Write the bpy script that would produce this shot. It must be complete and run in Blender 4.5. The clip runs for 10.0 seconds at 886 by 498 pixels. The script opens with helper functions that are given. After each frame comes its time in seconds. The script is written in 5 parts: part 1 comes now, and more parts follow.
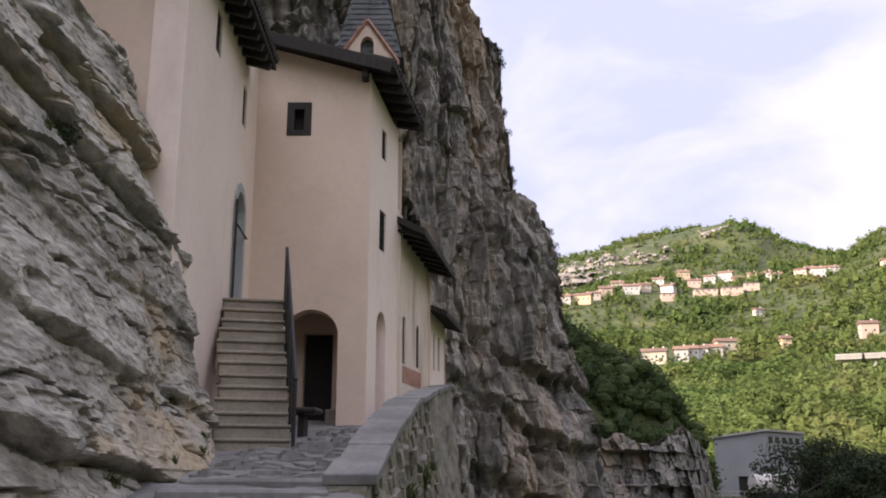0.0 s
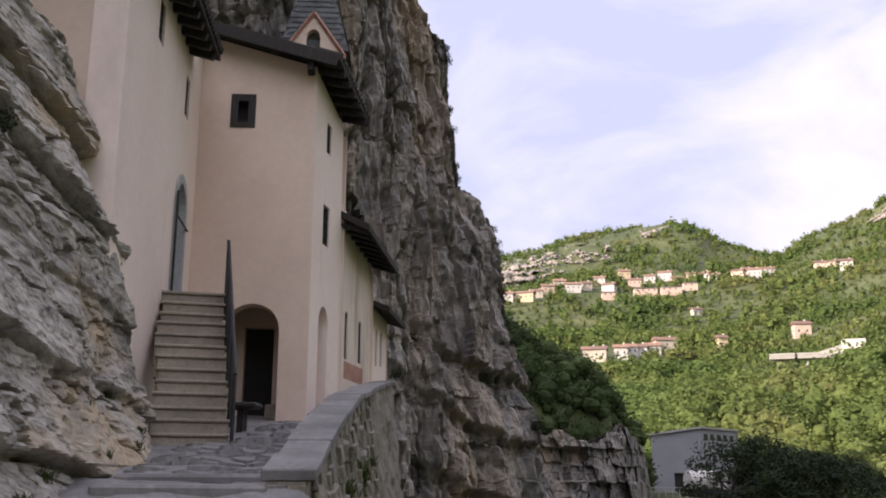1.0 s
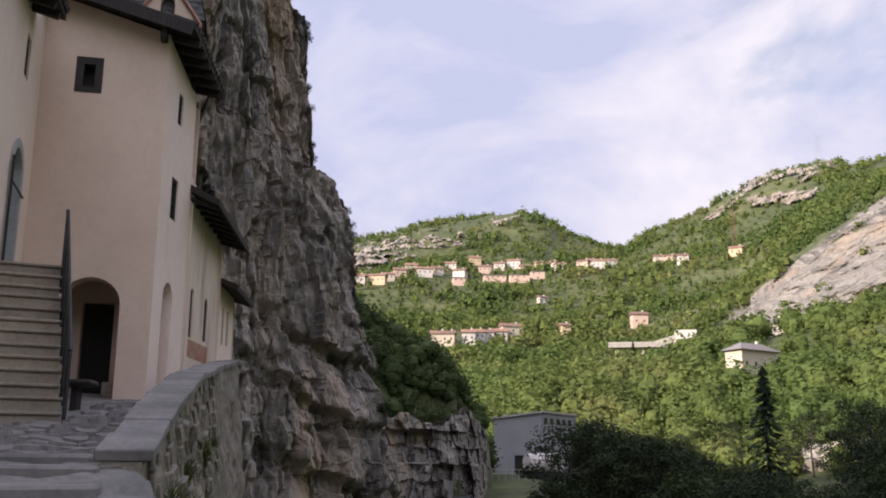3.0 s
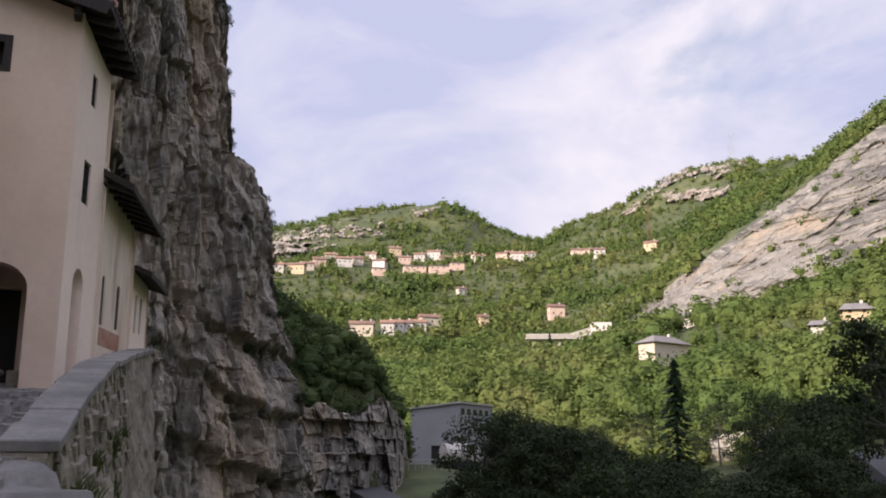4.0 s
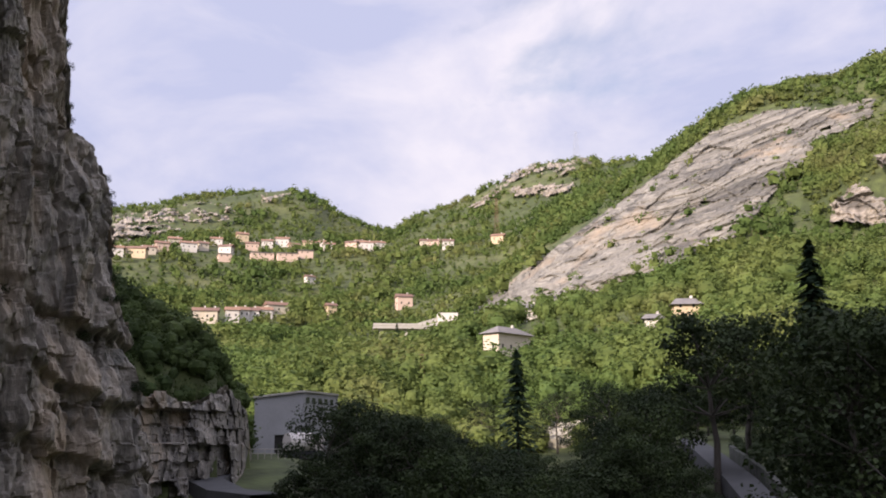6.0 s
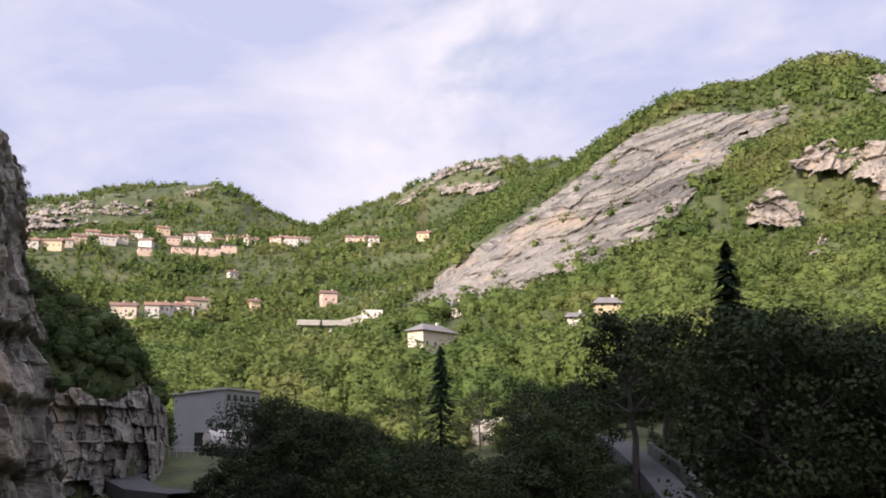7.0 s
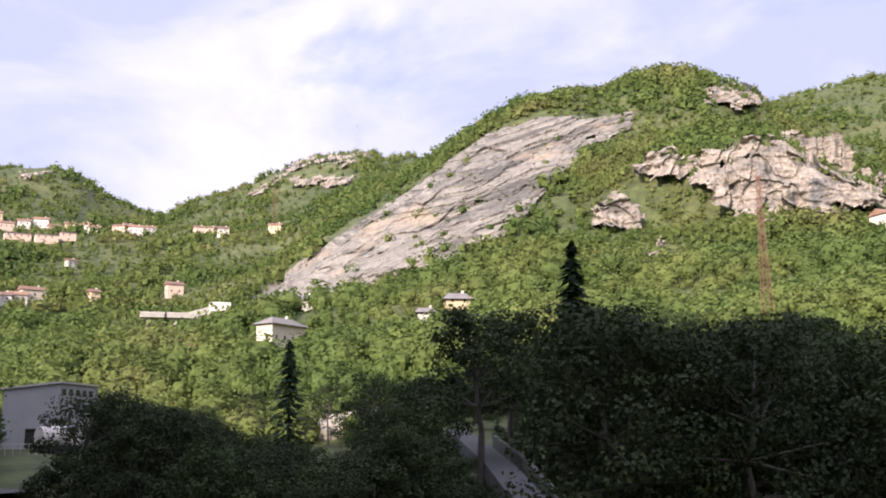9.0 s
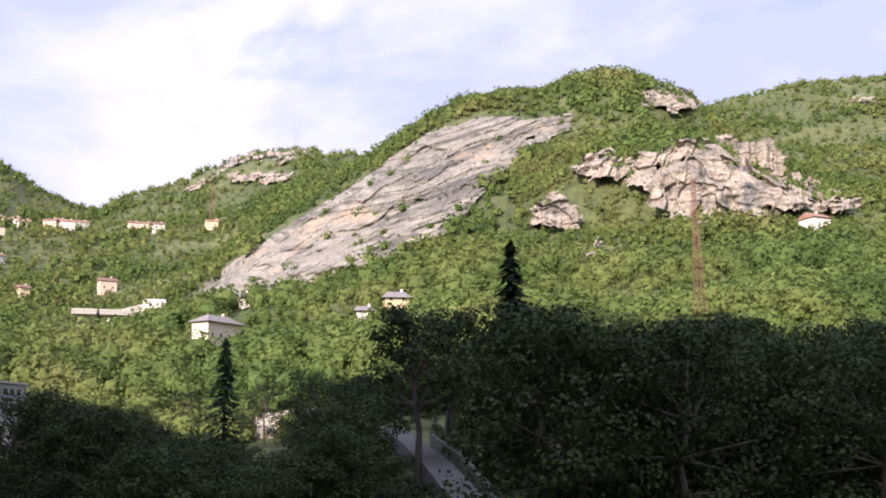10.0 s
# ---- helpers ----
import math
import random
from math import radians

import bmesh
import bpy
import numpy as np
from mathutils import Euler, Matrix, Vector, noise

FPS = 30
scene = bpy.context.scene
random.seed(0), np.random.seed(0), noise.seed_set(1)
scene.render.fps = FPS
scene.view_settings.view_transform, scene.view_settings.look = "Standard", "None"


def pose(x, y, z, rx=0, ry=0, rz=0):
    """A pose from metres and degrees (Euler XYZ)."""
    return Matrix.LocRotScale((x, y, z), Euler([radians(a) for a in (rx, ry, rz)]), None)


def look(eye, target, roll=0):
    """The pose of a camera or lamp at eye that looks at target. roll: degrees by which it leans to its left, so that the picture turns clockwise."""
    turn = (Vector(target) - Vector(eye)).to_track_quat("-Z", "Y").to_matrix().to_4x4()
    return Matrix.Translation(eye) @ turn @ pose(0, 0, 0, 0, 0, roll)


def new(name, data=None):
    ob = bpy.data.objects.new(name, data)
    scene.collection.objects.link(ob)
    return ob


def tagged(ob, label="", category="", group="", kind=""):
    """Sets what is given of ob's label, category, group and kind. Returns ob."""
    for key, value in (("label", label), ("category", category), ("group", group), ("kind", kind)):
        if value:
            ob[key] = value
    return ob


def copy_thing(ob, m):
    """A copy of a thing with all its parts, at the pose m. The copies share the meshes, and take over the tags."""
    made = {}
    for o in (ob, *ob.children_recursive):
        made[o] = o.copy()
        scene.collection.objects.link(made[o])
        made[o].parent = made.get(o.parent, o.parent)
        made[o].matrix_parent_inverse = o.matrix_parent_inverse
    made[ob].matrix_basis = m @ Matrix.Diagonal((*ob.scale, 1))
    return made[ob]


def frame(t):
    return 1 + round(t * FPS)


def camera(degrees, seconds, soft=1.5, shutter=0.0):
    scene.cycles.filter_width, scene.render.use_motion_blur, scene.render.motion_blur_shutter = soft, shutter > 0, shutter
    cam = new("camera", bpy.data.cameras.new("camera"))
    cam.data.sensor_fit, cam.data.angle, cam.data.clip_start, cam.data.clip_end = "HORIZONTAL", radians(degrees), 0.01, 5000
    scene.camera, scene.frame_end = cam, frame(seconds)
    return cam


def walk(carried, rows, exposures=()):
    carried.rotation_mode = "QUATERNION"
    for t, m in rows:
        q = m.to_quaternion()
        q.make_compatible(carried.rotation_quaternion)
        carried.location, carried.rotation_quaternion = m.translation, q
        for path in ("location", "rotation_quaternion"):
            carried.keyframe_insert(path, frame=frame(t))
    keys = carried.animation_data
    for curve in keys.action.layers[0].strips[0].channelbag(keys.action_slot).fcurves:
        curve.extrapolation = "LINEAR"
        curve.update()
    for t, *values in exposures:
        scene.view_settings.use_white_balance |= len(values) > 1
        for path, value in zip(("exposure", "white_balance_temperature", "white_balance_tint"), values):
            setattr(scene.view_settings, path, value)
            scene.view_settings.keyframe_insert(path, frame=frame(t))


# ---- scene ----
# The camera: a hand-held pan to the right from the foot of the path. z = 0 is the eye's height.
cam = camera(49.96, 10.0, soft=1.9)
YAW_PITCH_ROLL = (
    (0, 0.0, 14.0, 0.0), (0.5, -1.54, 13.89, -0.07), (1, -3.5, 13.77, -0.1), (1.5, -5.55, 13.58, -0.22), (2, -7.92, 13.32, -0.34),
    (2.5, -10.2, 13.03, -0.36), (4, -17.5, 12.21, -0.24), (4.5, -19.77, 11.99, -0.14), (5, -22.16, 11.81, 0.0), (5.5, -24.38, 11.68, 0.07),
    (7, -31.19, 11.39, 0.3), (7.5, -33.32, 11.3, 0.39), (8, -35.68, 11.19, 0.5), (8.5, -37.85, 11.08, 0.64), (9, -40.14, 10.98, 0.71),
    (9.5, -42.09, 10.92, 0.78), (10, -43.83, 10.85, 0.83))
walk(cam, [(t, pose(-0.0015 * yaw, 0.0004 * yaw, 0, 90 + pitch, roll, yaw)) for t, yaw, pitch, roll in YAW_PITCH_ROLL],
     [(0, 1.22, 6600, 17), (1.5, 1.03, 6550, 18), (3, 0.88, 6500, 18), (5, 0.84, 6500, 18), (7, 0.90, 6450, 19), (10, 1.18, 6320, 20)])

# ---- sky and sun ----
SUN_EL, SUN_TO = radians(25), Vector((-0.95, -0.31, 0)).normalized()
sun = new("sun", bpy.data.lights.new("sun", "SUN"))
sun.data.energy, sun.data.angle, sun.data.color = 4.4, radians(0.53), (1.0, 0.87, 0.68)
sun.matrix_world = look((0, 0, 80), Vector((0, 0, 80)) - (SUN_TO * math.cos(SUN_EL) + Vector((0, 0, math.sin(SUN_EL)))))

world = bpy.data.worlds.new("sky")
scene.world = world
world.use_nodes = True
wn, wl = world.node_tree.nodes, world.node_tree.links
wn.clear()


def wnode(kind, **values):
    n = wn.new(kind)
    for k, v in values.items():
        n.inputs[k].default_value = v
    return n


w_out, w_bg, w_sky = wnode("ShaderNodeOutputWorld"), wnode("ShaderNodeBackground", Strength=1.0), wn.new("ShaderNodeTexSky")
w_sky.sky_type, w_sky.sun_disc, w_sky.sun_elevation = "NISHITA", False, SUN_EL
w_sky.sun_rotation = math.atan2(SUN_TO.x, SUN_TO.y)
w_sky.air_density, w_sky.dust_density, w_sky.ozone_density = 1.0, 1.2, 1.5
w_co = wn.new("ShaderNodeTexCoord")
w_map = wn.new("ShaderNodeMapping")
w_map.inputs["Scale"].default_value = (1.0, 1.0, 1.9)
w_map.inputs["Location"].default_value = (0.35, 0.1, 0.2)
w_map.inputs["Rotation"].default_value = (0.0, 0.35, 0.0)
wl.new(w_co.outputs["Generated"], w_map.inputs["Vector"])
w_n1 = wnode("ShaderNodeTexNoise", Scale=2.6, Detail=7.0, Roughness=0.52, Distortion=0.35)
w_n2 = wnode("ShaderNodeTexNoise", Scale=3.4, Detail=7.0, Roughness=0.55, Distortion=0.45)
wl.new(w_map.outputs["Vector"], w_n1.inputs["Vector"])
wl.new(w_map.outputs["Vector"], w_n2.inputs["Vector"])
w_r1, w_r2 = wn.new("ShaderNodeValToRGB"), wn.new("ShaderNodeValToRGB")
w_r1.color_ramp.elements[0].position, w_r1.color_ramp.elements[1].position = 0.30, 0.46
w_r2.color_ramp.elements[0].position, w_r2.color_ramp.elements[1].position = 0.39, 0.64
w_r2.color_ramp.elements[0].color, w_r2.color_ramp.elements[1].color = (0.315, 0.345, 0.455, 1), (0.495, 0.49, 0.525, 1)
wl.new(w_n1.outputs["Fac"], w_r1.inputs["Fac"])
wl.new(w_n2.outputs["Fac"], w_r2.inputs["Fac"])
w_scale = wn.new("ShaderNodeVectorMath")
w_scale.operation = "SCALE"
w_scale.inputs["Scale"].default_value = 0.09
wl.new(w_sky.outputs["Color"], w_scale.inputs[0])
w_mix = wn.new("ShaderNodeMix")
w_mix.data_type = "RGBA"
wl.new(w_r1.outputs["Color"], w_mix.inputs["Factor"])
wl.new(w_scale.outputs["Vector"], w_mix.inputs["A"])
wl.new(w_r2.outputs["Color"], w_mix.inputs["B"])
# the cloud grows brighter overhead and towards the sun
w_dot = wn.new("ShaderNodeVectorMath")
w_dot.operation = "DOT_PRODUCT"
w_dot.inputs[1].default_value = (SUN_TO * 0.8 + Vector((0, 0, 0.6))).normalized()
wl.new(w_co.outputs["Generated"], w_dot.inputs[0])
w_gain = wnode("ShaderNodeMapRange")
for k, v in (("From Min", 0.05), ("From Max", 0.9), ("To Min", 1.0), ("To Max", 3.1)):
    w_gain.inputs[k].default_value = v
wl.new(w_dot.outputs["Value"], w_gain.inputs["Value"])
w_lit = wn.new("ShaderNodeVectorMath")
w_lit.operation = "SCALE"
wl.new(w_mix.outputs["Result"], w_lit.inputs[0])
wl.new(w_gain.outputs["Result"], w_lit.inputs["Scale"])
wl.new(w_lit.outputs["Vector"], w_bg.inputs["Color"])
wl.new(w_bg.outputs["Background"], w_out.inputs["Surface"])


# ---- materials ----
def material(name, stops, scale=4.0, stretch=(1, 1, 1), turn=(0, 0, 0), fine=30.0, fine_amount=0.3, rough=0.85, bump=0.4, bump_distance=0.02,
             metal=0.0, stain=None, stain_scale=0.6, stain_stretch=(1, 1, 1), stain_range=(0.5, 0.7), random_amount=0.0, island=0.0, translucent=0.0,
             moss=None, moss_range=(0.55, 0.7), spec=0.4, lengthen=False):
    """Colour from a ramp over large noise, darkened and lightened by fine noise, with stains of another colour and relief."""
    m = bpy.data.materials.new(name)
    m.use_nodes = True
    n, l = m.node_tree.nodes, m.node_tree.links
    b = n["Principled BSDF"]
    b.inputs["Roughness"].default_value, b.inputs["Metallic"].default_value = rough, metal
    b.inputs["Specular IOR Level"].default_value = spec
    co = n.new("ShaderNodeTexCoord")

    def noise_at(sc, st, detail=6.0, roughness=0.6, rot=(0, 0, 0)):
        mp, t = n.new("ShaderNodeMapping"), n.new("ShaderNodeTexNoise")
        mp.vector_type = "TEXTURE" if lengthen and st == stretch else "POINT"
        mp.inputs["Scale"].default_value, mp.inputs["Rotation"].default_value = st, rot
        t.inputs["Scale"].default_value, t.inputs["Detail"].default_value, t.inputs["Roughness"].default_value = sc, detail, roughness
        l.new(co.outputs["Object"], mp.inputs["Vector"])
        l.new(mp.outputs["Vector"], t.inputs["Vector"])
        return t.outputs["Fac"]

    def mixed(kind, fac, a, c):
        x = n.new("ShaderNodeMix")
        x.data_type, x.blend_type = "RGBA", kind
        for socket, value in (("Factor", fac), ("A", a), ("B", c)):
            if isinstance(value, (int, float)):
                x.inputs[socket].default_value = value
            elif isinstance(value, tuple):
                x.inputs[socket].default_value = (*value, 1)
            else:
                l.new(value, x.inputs[socket])
        return x.outputs["Result"]

    def ramp(fac, points):
        r = n.new("ShaderNodeValToRGB")
        e = r.color_ramp.elements
        while len(e) < len(points):
            e.new(0.5)
        for k, (p, c) in enumerate(points):
            e[k].position, e[k].color = p, (*c, 1)
        l.new(fac, r.inputs["Fac"])
        return r.outputs["Color"]

    big = noise_at(scale, stretch, rot=turn)
    small = noise_at(fine, stretch, 4.0, 0.65, rot=turn)
    colour = ramp(big, [(0.3 + 0.4 * k / max(1, len(stops) - 1), c) for k, c in enumerate(stops)])
    tone = ramp(small, [(0.25, (1 - fine_amount,) * 3), (0.75, (1 + 0.0 * fine_amount,) * 3)])
    colour = mixed("MULTIPLY", 1.0, colour, tone)
    if stain:
        s = ramp(noise_at(stain_scale, stain_stretch, 5.0, 0.62), [(stain_range[0], (0, 0, 0)), (stain_range[1], (1, 1, 1))])
        colour = mixed("MIX", s, colour, stain)
    if moss:
        s = ramp(noise_at(scale * 0.7, (1.3, 0.8, 1.1), 7.0, 0.7), [(moss_range[0], (0, 0, 0)), (moss_range[1], (1, 1, 1))])
        colour = mixed("MIX", s, colour, moss)
    for amount, kind, socket in ((random_amount, "ShaderNodeObjectInfo", "Random"), (island, "ShaderNodeNewGeometry", "Random Per Island")):
        if not amount:
            continue
        src = n.new(kind).outputs[socket]
        colour = mixed("MULTIPLY", 1.0, colour, ramp(src, [(0.0, (1 - amount, 1 - amount, 1 - amount)), (1.0, (1 + 0.1 * amount, 1.0, 1 - 0.4 * amount))]))
    l.new(colour, b.inputs["Base Color"])
    if bump:
        bp = n.new("ShaderNodeBump")
        bp.inputs["Strength"].default_value, bp.inputs["Distance"].default_value = bump, bump_distance
        l.new(mixed("MIX", 0.45, big, small), bp.inputs["Height"])
        l.new(bp.outputs["Normal"], b.inputs["Normal"])
    if translucent:
        tr, mx = n.new("ShaderNodeBsdfTranslucent"), n.new("ShaderNodeMixShader")
        mx.inputs["Fac"].default_value = translucent
        l.new(colour, tr.inputs["Color"])
        l.new(b.outputs["BSDF"], mx.inputs[1])
        l.new(tr.outputs["BSDF"], mx.inputs[2])
        l.new(mx.outputs["Shader"], n["Material Output"].inputs["Surface"])
    return m


# Shade of the path-facing walls is put into this darker plaster colour.
M_PLASTER_SHADED = material("shade-toned pink plaster", [(0.62, 0.48, 0.38), (0.68, 0.535, 0.425), (0.72, 0.58, 0.47)], scale=0.6, fine=9, fine_amount=0.10, bump=0.25, bump_distance=0.01,
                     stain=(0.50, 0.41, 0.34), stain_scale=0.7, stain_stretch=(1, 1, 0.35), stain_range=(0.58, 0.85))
# Paler copy of the same plaster, for the walls facing the gorge.
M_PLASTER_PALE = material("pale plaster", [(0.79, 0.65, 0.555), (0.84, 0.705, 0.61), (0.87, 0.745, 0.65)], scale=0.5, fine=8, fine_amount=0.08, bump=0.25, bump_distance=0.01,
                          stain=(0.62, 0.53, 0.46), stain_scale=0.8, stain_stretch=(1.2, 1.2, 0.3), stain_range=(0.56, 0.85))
M_PLASTER_STAINED = material("stained plaster", [(0.66, 0.54, 0.44), (0.78, 0.67, 0.56), (0.84, 0.74, 0.63)], scale=0.8, stretch=(1.4, 1.4, 0.35), fine=9, fine_amount=0.15, bump=0.3, bump_distance=0.01,
                             stain=(0.46, 0.34, 0.27), stain_scale=1.1, stain_stretch=(1.6, 1.6, 0.25), stain_range=(0.5, 0.68))
M_ROCK = material("limestone", [(0.09, 0.085, 0.08), (0.255, 0.235, 0.205), (0.42, 0.38, 0.325), (0.23, 0.22, 0.205)], scale=0.4, stretch=(1, 1, 0.45), fine=4.6, fine_amount=0.65, bump=0.9, bump_distance=0.25,
                  stain=(0.33, 0.255, 0.175), stain_scale=0.2, stain_stretch=(1, 1, 0.3), stain_range=(0.5, 0.66), moss=(0.055, 0.06, 0.055), moss_range=(0.58, 0.74))
M_ROCK_NEAR = material("near limestone", [(0.25, 0.23, 0.20), (0.45, 0.415, 0.36), (0.60, 0.555, 0.485), (0.41, 0.385, 0.345)], scale=1.1, stretch=(1.0, 2.6, 0.8), turn=(-0.30, 0, 0), lengthen=True, fine=8.0, fine_amount=0.8,
                       bump=1.0, bump_distance=0.07, stain=(0.38, 0.30, 0.20), stain_scale=0.5, stain_stretch=(1, 0.5, 1.2), stain_range=(0.54, 0.64), moss=(0.12, 0.115, 0.10), moss_range=(0.62, 0.72))
M_SLAB = material("sunlit slab rock", [(0.05, 0.047, 0.044), (0.15, 0.138, 0.12), (0.30, 0.275, 0.235), (0.10, 0.094, 0.086)], scale=0.09, stretch=(14.0, 6.0, 0.12), turn=(0.0, -0.49, 0.26), lengthen=True, fine=0.4, fine_amount=0.75,
                  bump=1.0, bump_distance=0.8, stain=(0.25, 0.195, 0.14), stain_scale=0.03, stain_range=(0.55, 0.72), moss=(0.07, 0.08, 0.04), moss_range=(0.66, 0.72))
M_CRAG = material("pinkish crag rock", [(0.13, 0.115, 0.10), (0.27, 0.235, 0.195), (0.38, 0.325, 0.265), (0.24, 0.215, 0.185)], scale=0.10, stretch=(1.4, 1.4, 0.5), lengthen=True, fine=0.5, fine_amount=0.6,
                  bump=1.0, bump_distance=1.2, stain=(0.085, 0.085, 0.085), stain_scale=0.07, stain_stretch=(1.6, 1.6, 0.35), stain_range=(0.54, 0.66), moss=(0.07, 0.085, 0.04), moss_range=(0.64, 0.70))
M_PATH = material("worn stone path", [(0.15, 0.145, 0.135), (0.22, 0.21, 0.20), (0.29, 0.275, 0.255)], scale=1.4, fine=14, fine_amount=0.35, bump=0.6, bump_distance=0.02,
                  stain=(0.13, 0.13, 0.12), stain_scale=0.9, stain_range=(0.55, 0.75))
M_STEP = material("stone step", [(0.32, 0.285, 0.23), (0.41, 0.36, 0.295), (0.48, 0.43, 0.355)], scale=1.6, fine=18, fine_amount=0.35, bump=0.5, bump_distance=0.015,
                  stain=(0.20, 0.185, 0.16), stain_scale=1.5, stain_range=(0.55, 0.75), random_amount=0.18)
M_MASONRY = material("masonry", [(0.24, 0.215, 0.18), (0.34, 0.31, 0.265), (0.44, 0.405, 0.35)], scale=1.8, fine=12, fine_amount=0.45, bump=0.9, bump_distance=0.04,
                     moss=(0.12, 0.13, 0.08), moss_range=(0.55, 0.72), random_amount=0.25)
M_MOSSY = material("mossy dark stone", [(0.05, 0.05, 0.045), (0.085, 0.085, 0.075), (0.12, 0.115, 0.10)], scale=1.5, fine=10, fine_amount=0.5, bump=0.8, bump_distance=0.04, moss=(0.04, 0.055, 0.025), moss_range=(0.48, 0.62))
M_WOOD_DARK = material("dark weathered wood", [(0.018, 0.014, 0.012), (0.032, 0.026, 0.022), (0.05, 0.042, 0.036)], scale=3, stretch=(6, 6, 0.6), fine=25, fine_amount=0.4, bump=0.4, bump_distance=0.006, rough=0.75)
M_TILE = material("old roof tile", [(0.03, 0.026, 0.024), (0.05, 0.042, 0.037), (0.075, 0.062, 0.054)], scale=3, fine=20, fine_amount=0.4, bump=0.5, random_amount=0.35)
M_SLATE = material("grey slate shingle", [(0.10, 0.105, 0.12), (0.15, 0.16, 0.18), (0.20, 0.21, 0.23)], scale=3, fine=18, fine_amount=0.35, bump=0.4, random_amount=0.4)
# Near-black colour that stands for the shade inside openings.
M_INTERIOR_SHADE = material("interior shade", [(0.02, 0.018, 0.016), (0.03, 0.027, 0.024)], scale=2, fine=10, bump=0.1)
M_RED = material("faded red paint", [(0.36, 0.17, 0.12), (0.46, 0.25, 0.18), (0.54, 0.34, 0.26)], scale=2, fine=15, fine_amount=0.3, bump=0.2)
M_GREYSTONE = material("grey stone surround", [(0.40, 0.41, 0.41), (0.50, 0.51, 0.51)], scale=3, fine=20, bump=0.3, bump_distance=0.008)
M_IRON = material("painted iron", [(0.02, 0.021, 0.024), (0.04, 0.041, 0.045)], scale=6, fine=30, rough=0.55, metal=0.3, bump=0.2, bump_distance=0.003)
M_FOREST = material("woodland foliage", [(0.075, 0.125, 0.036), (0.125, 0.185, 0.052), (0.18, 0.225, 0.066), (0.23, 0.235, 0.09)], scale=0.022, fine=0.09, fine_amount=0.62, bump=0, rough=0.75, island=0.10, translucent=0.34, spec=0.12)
# Deep shade of the gorge is put into this leaf colour, darker than the hill woods.
M_LEAF_SHADE = material("shade-toned broad leaves", [(0.036, 0.064, 0.028), (0.058, 0.093, 0.038), (0.088, 0.124, 0.05)], scale=0.3, fine=0.38, fine_amount=0.78, bump=0, rough=0.75, island=0.18, random_amount=0.6, translucent=0.2, spec=0.2)
# Spur woods use a lighter leaf tone than the gorge trees.
M_SPUR_LEAF = material("spur leaves", [(0.05, 0.085, 0.03), (0.085, 0.13, 0.042), (0.12, 0.165, 0.055)], scale=0.12, fine=0.5, fine_amount=0.7, bump=0, rough=0.75, island=0.25, translucent=0.25, spec=0.15)
M_FIR = material("fir needles", [(0.022, 0.042, 0.022), (0.032, 0.06, 0.03)], scale=0.4, fine=4, bump=0, rough=0.7, island=0.3, translucent=0.1, spec=0.15)
M_BARK = material("bark", [(0.05, 0.042, 0.034), (0.09, 0.078, 0.064)], scale=4, stretch=(3, 3, 0.5), fine=20, bump=0.7, bump_distance=0.02)
M_MEADOW = material("hill ground", [(0.05, 0.07, 0.02), (0.085, 0.105, 0.03), (0.13, 0.135, 0.048)], scale=0.02, fine=0.25, fine_amount=0.75, bump=0.5, bump_distance=1.0)
M_CONCRETE = material("pale concrete", [(0.36, 0.335, 0.30), (0.44, 0.415, 0.375)], scale=0.3, fine=3, bump=0.2)
M_GREYWALL = material("grey rendered wall", [(0.24, 0.24, 0.245), (0.30, 0.30, 0.305)], scale=0.25, fine=3, fine_amount=0.15, bump=0.2)
M_ASPHALT = material("grey asphalt", [(0.05, 0.05, 0.052), (0.075, 0.075, 0.078)], scale=0.4, fine=8, bump=0.2)
M_ROOF_RED = material("clay roof", [(0.22, 0.13, 0.10), (0.31, 0.19, 0.15)], scale=0.5, fine=4, fine_amount=0.35, bump=0.4, random_amount=0.35)
M_ROOF_GREY = material("grey roof", [(0.15, 0.14, 0.14), (0.21, 0.195, 0.19)], scale=0.4, fine=4, fine_amount=0.3, bump=0.4)
WALLS = [material(f"house wall {k}", [c, tuple(v * 1.12 for v in c)], scale=0.3, fine=2, fine_amount=0.12, bump=0.1)
         for k, c in (("cream", (0.46, 0.40, 0.32)), ("white", (0.52, 0.48, 0.44)), ("ochre", (0.50, 0.39, 0.26)), ("pink", (0.50, 0.37, 0.30)))]
M_GLASSDARK = material("dark window glass", [(0.03, 0.033, 0.036), (0.05, 0.052, 0.055)], scale=1, fine=5, rough=0.12, bump=0)


# ---- building helpers ----
def mesh_of(name, bm, mat):
    me = bpy.data.meshes.new(name)
    bm.normal_update()
    bm.to_mesh(me)
    bm.free()
    me.materials.append(mat)
    return me


def part(name, bm, mat, parent=None, label=""):
    ob = new(name, mesh_of(name, bm, mat))
    ob.parent = parent
    return tagged(ob, label)


def thing(name, label, category, place=(0, 0, 0), turn=0.0, group="", kind=""):
    ob = new(name)
    ob.matrix_basis = pose(*place, 0, 0, turn)
    return tagged(ob, label, category, group, kind)


def add_box(bm, lo, hi, bevel=0.0, m=None):
    lo, hi = Vector(lo), Vector(hi)
    g = bmesh.ops.create_cube(bm, size=1.0, matrix=Matrix.Translation((lo + hi) / 2) @ Matrix.Diagonal((*(hi - lo), 1)))
    if bevel:
        es = list({e for v in g["verts"] for e in v.link_edges})
        r = bmesh.ops.bevel(bm, geom=es, offset=bevel, segments=1, affect="EDGES")
        vs = list({v for f in r["faces"] for v in f.verts} | {v for v in g["verts"] if v.is_valid})
    else:
        vs = g["verts"]
    if m is not None:
        bmesh.ops.transform(bm, matrix=m, verts=vs)
    return bm


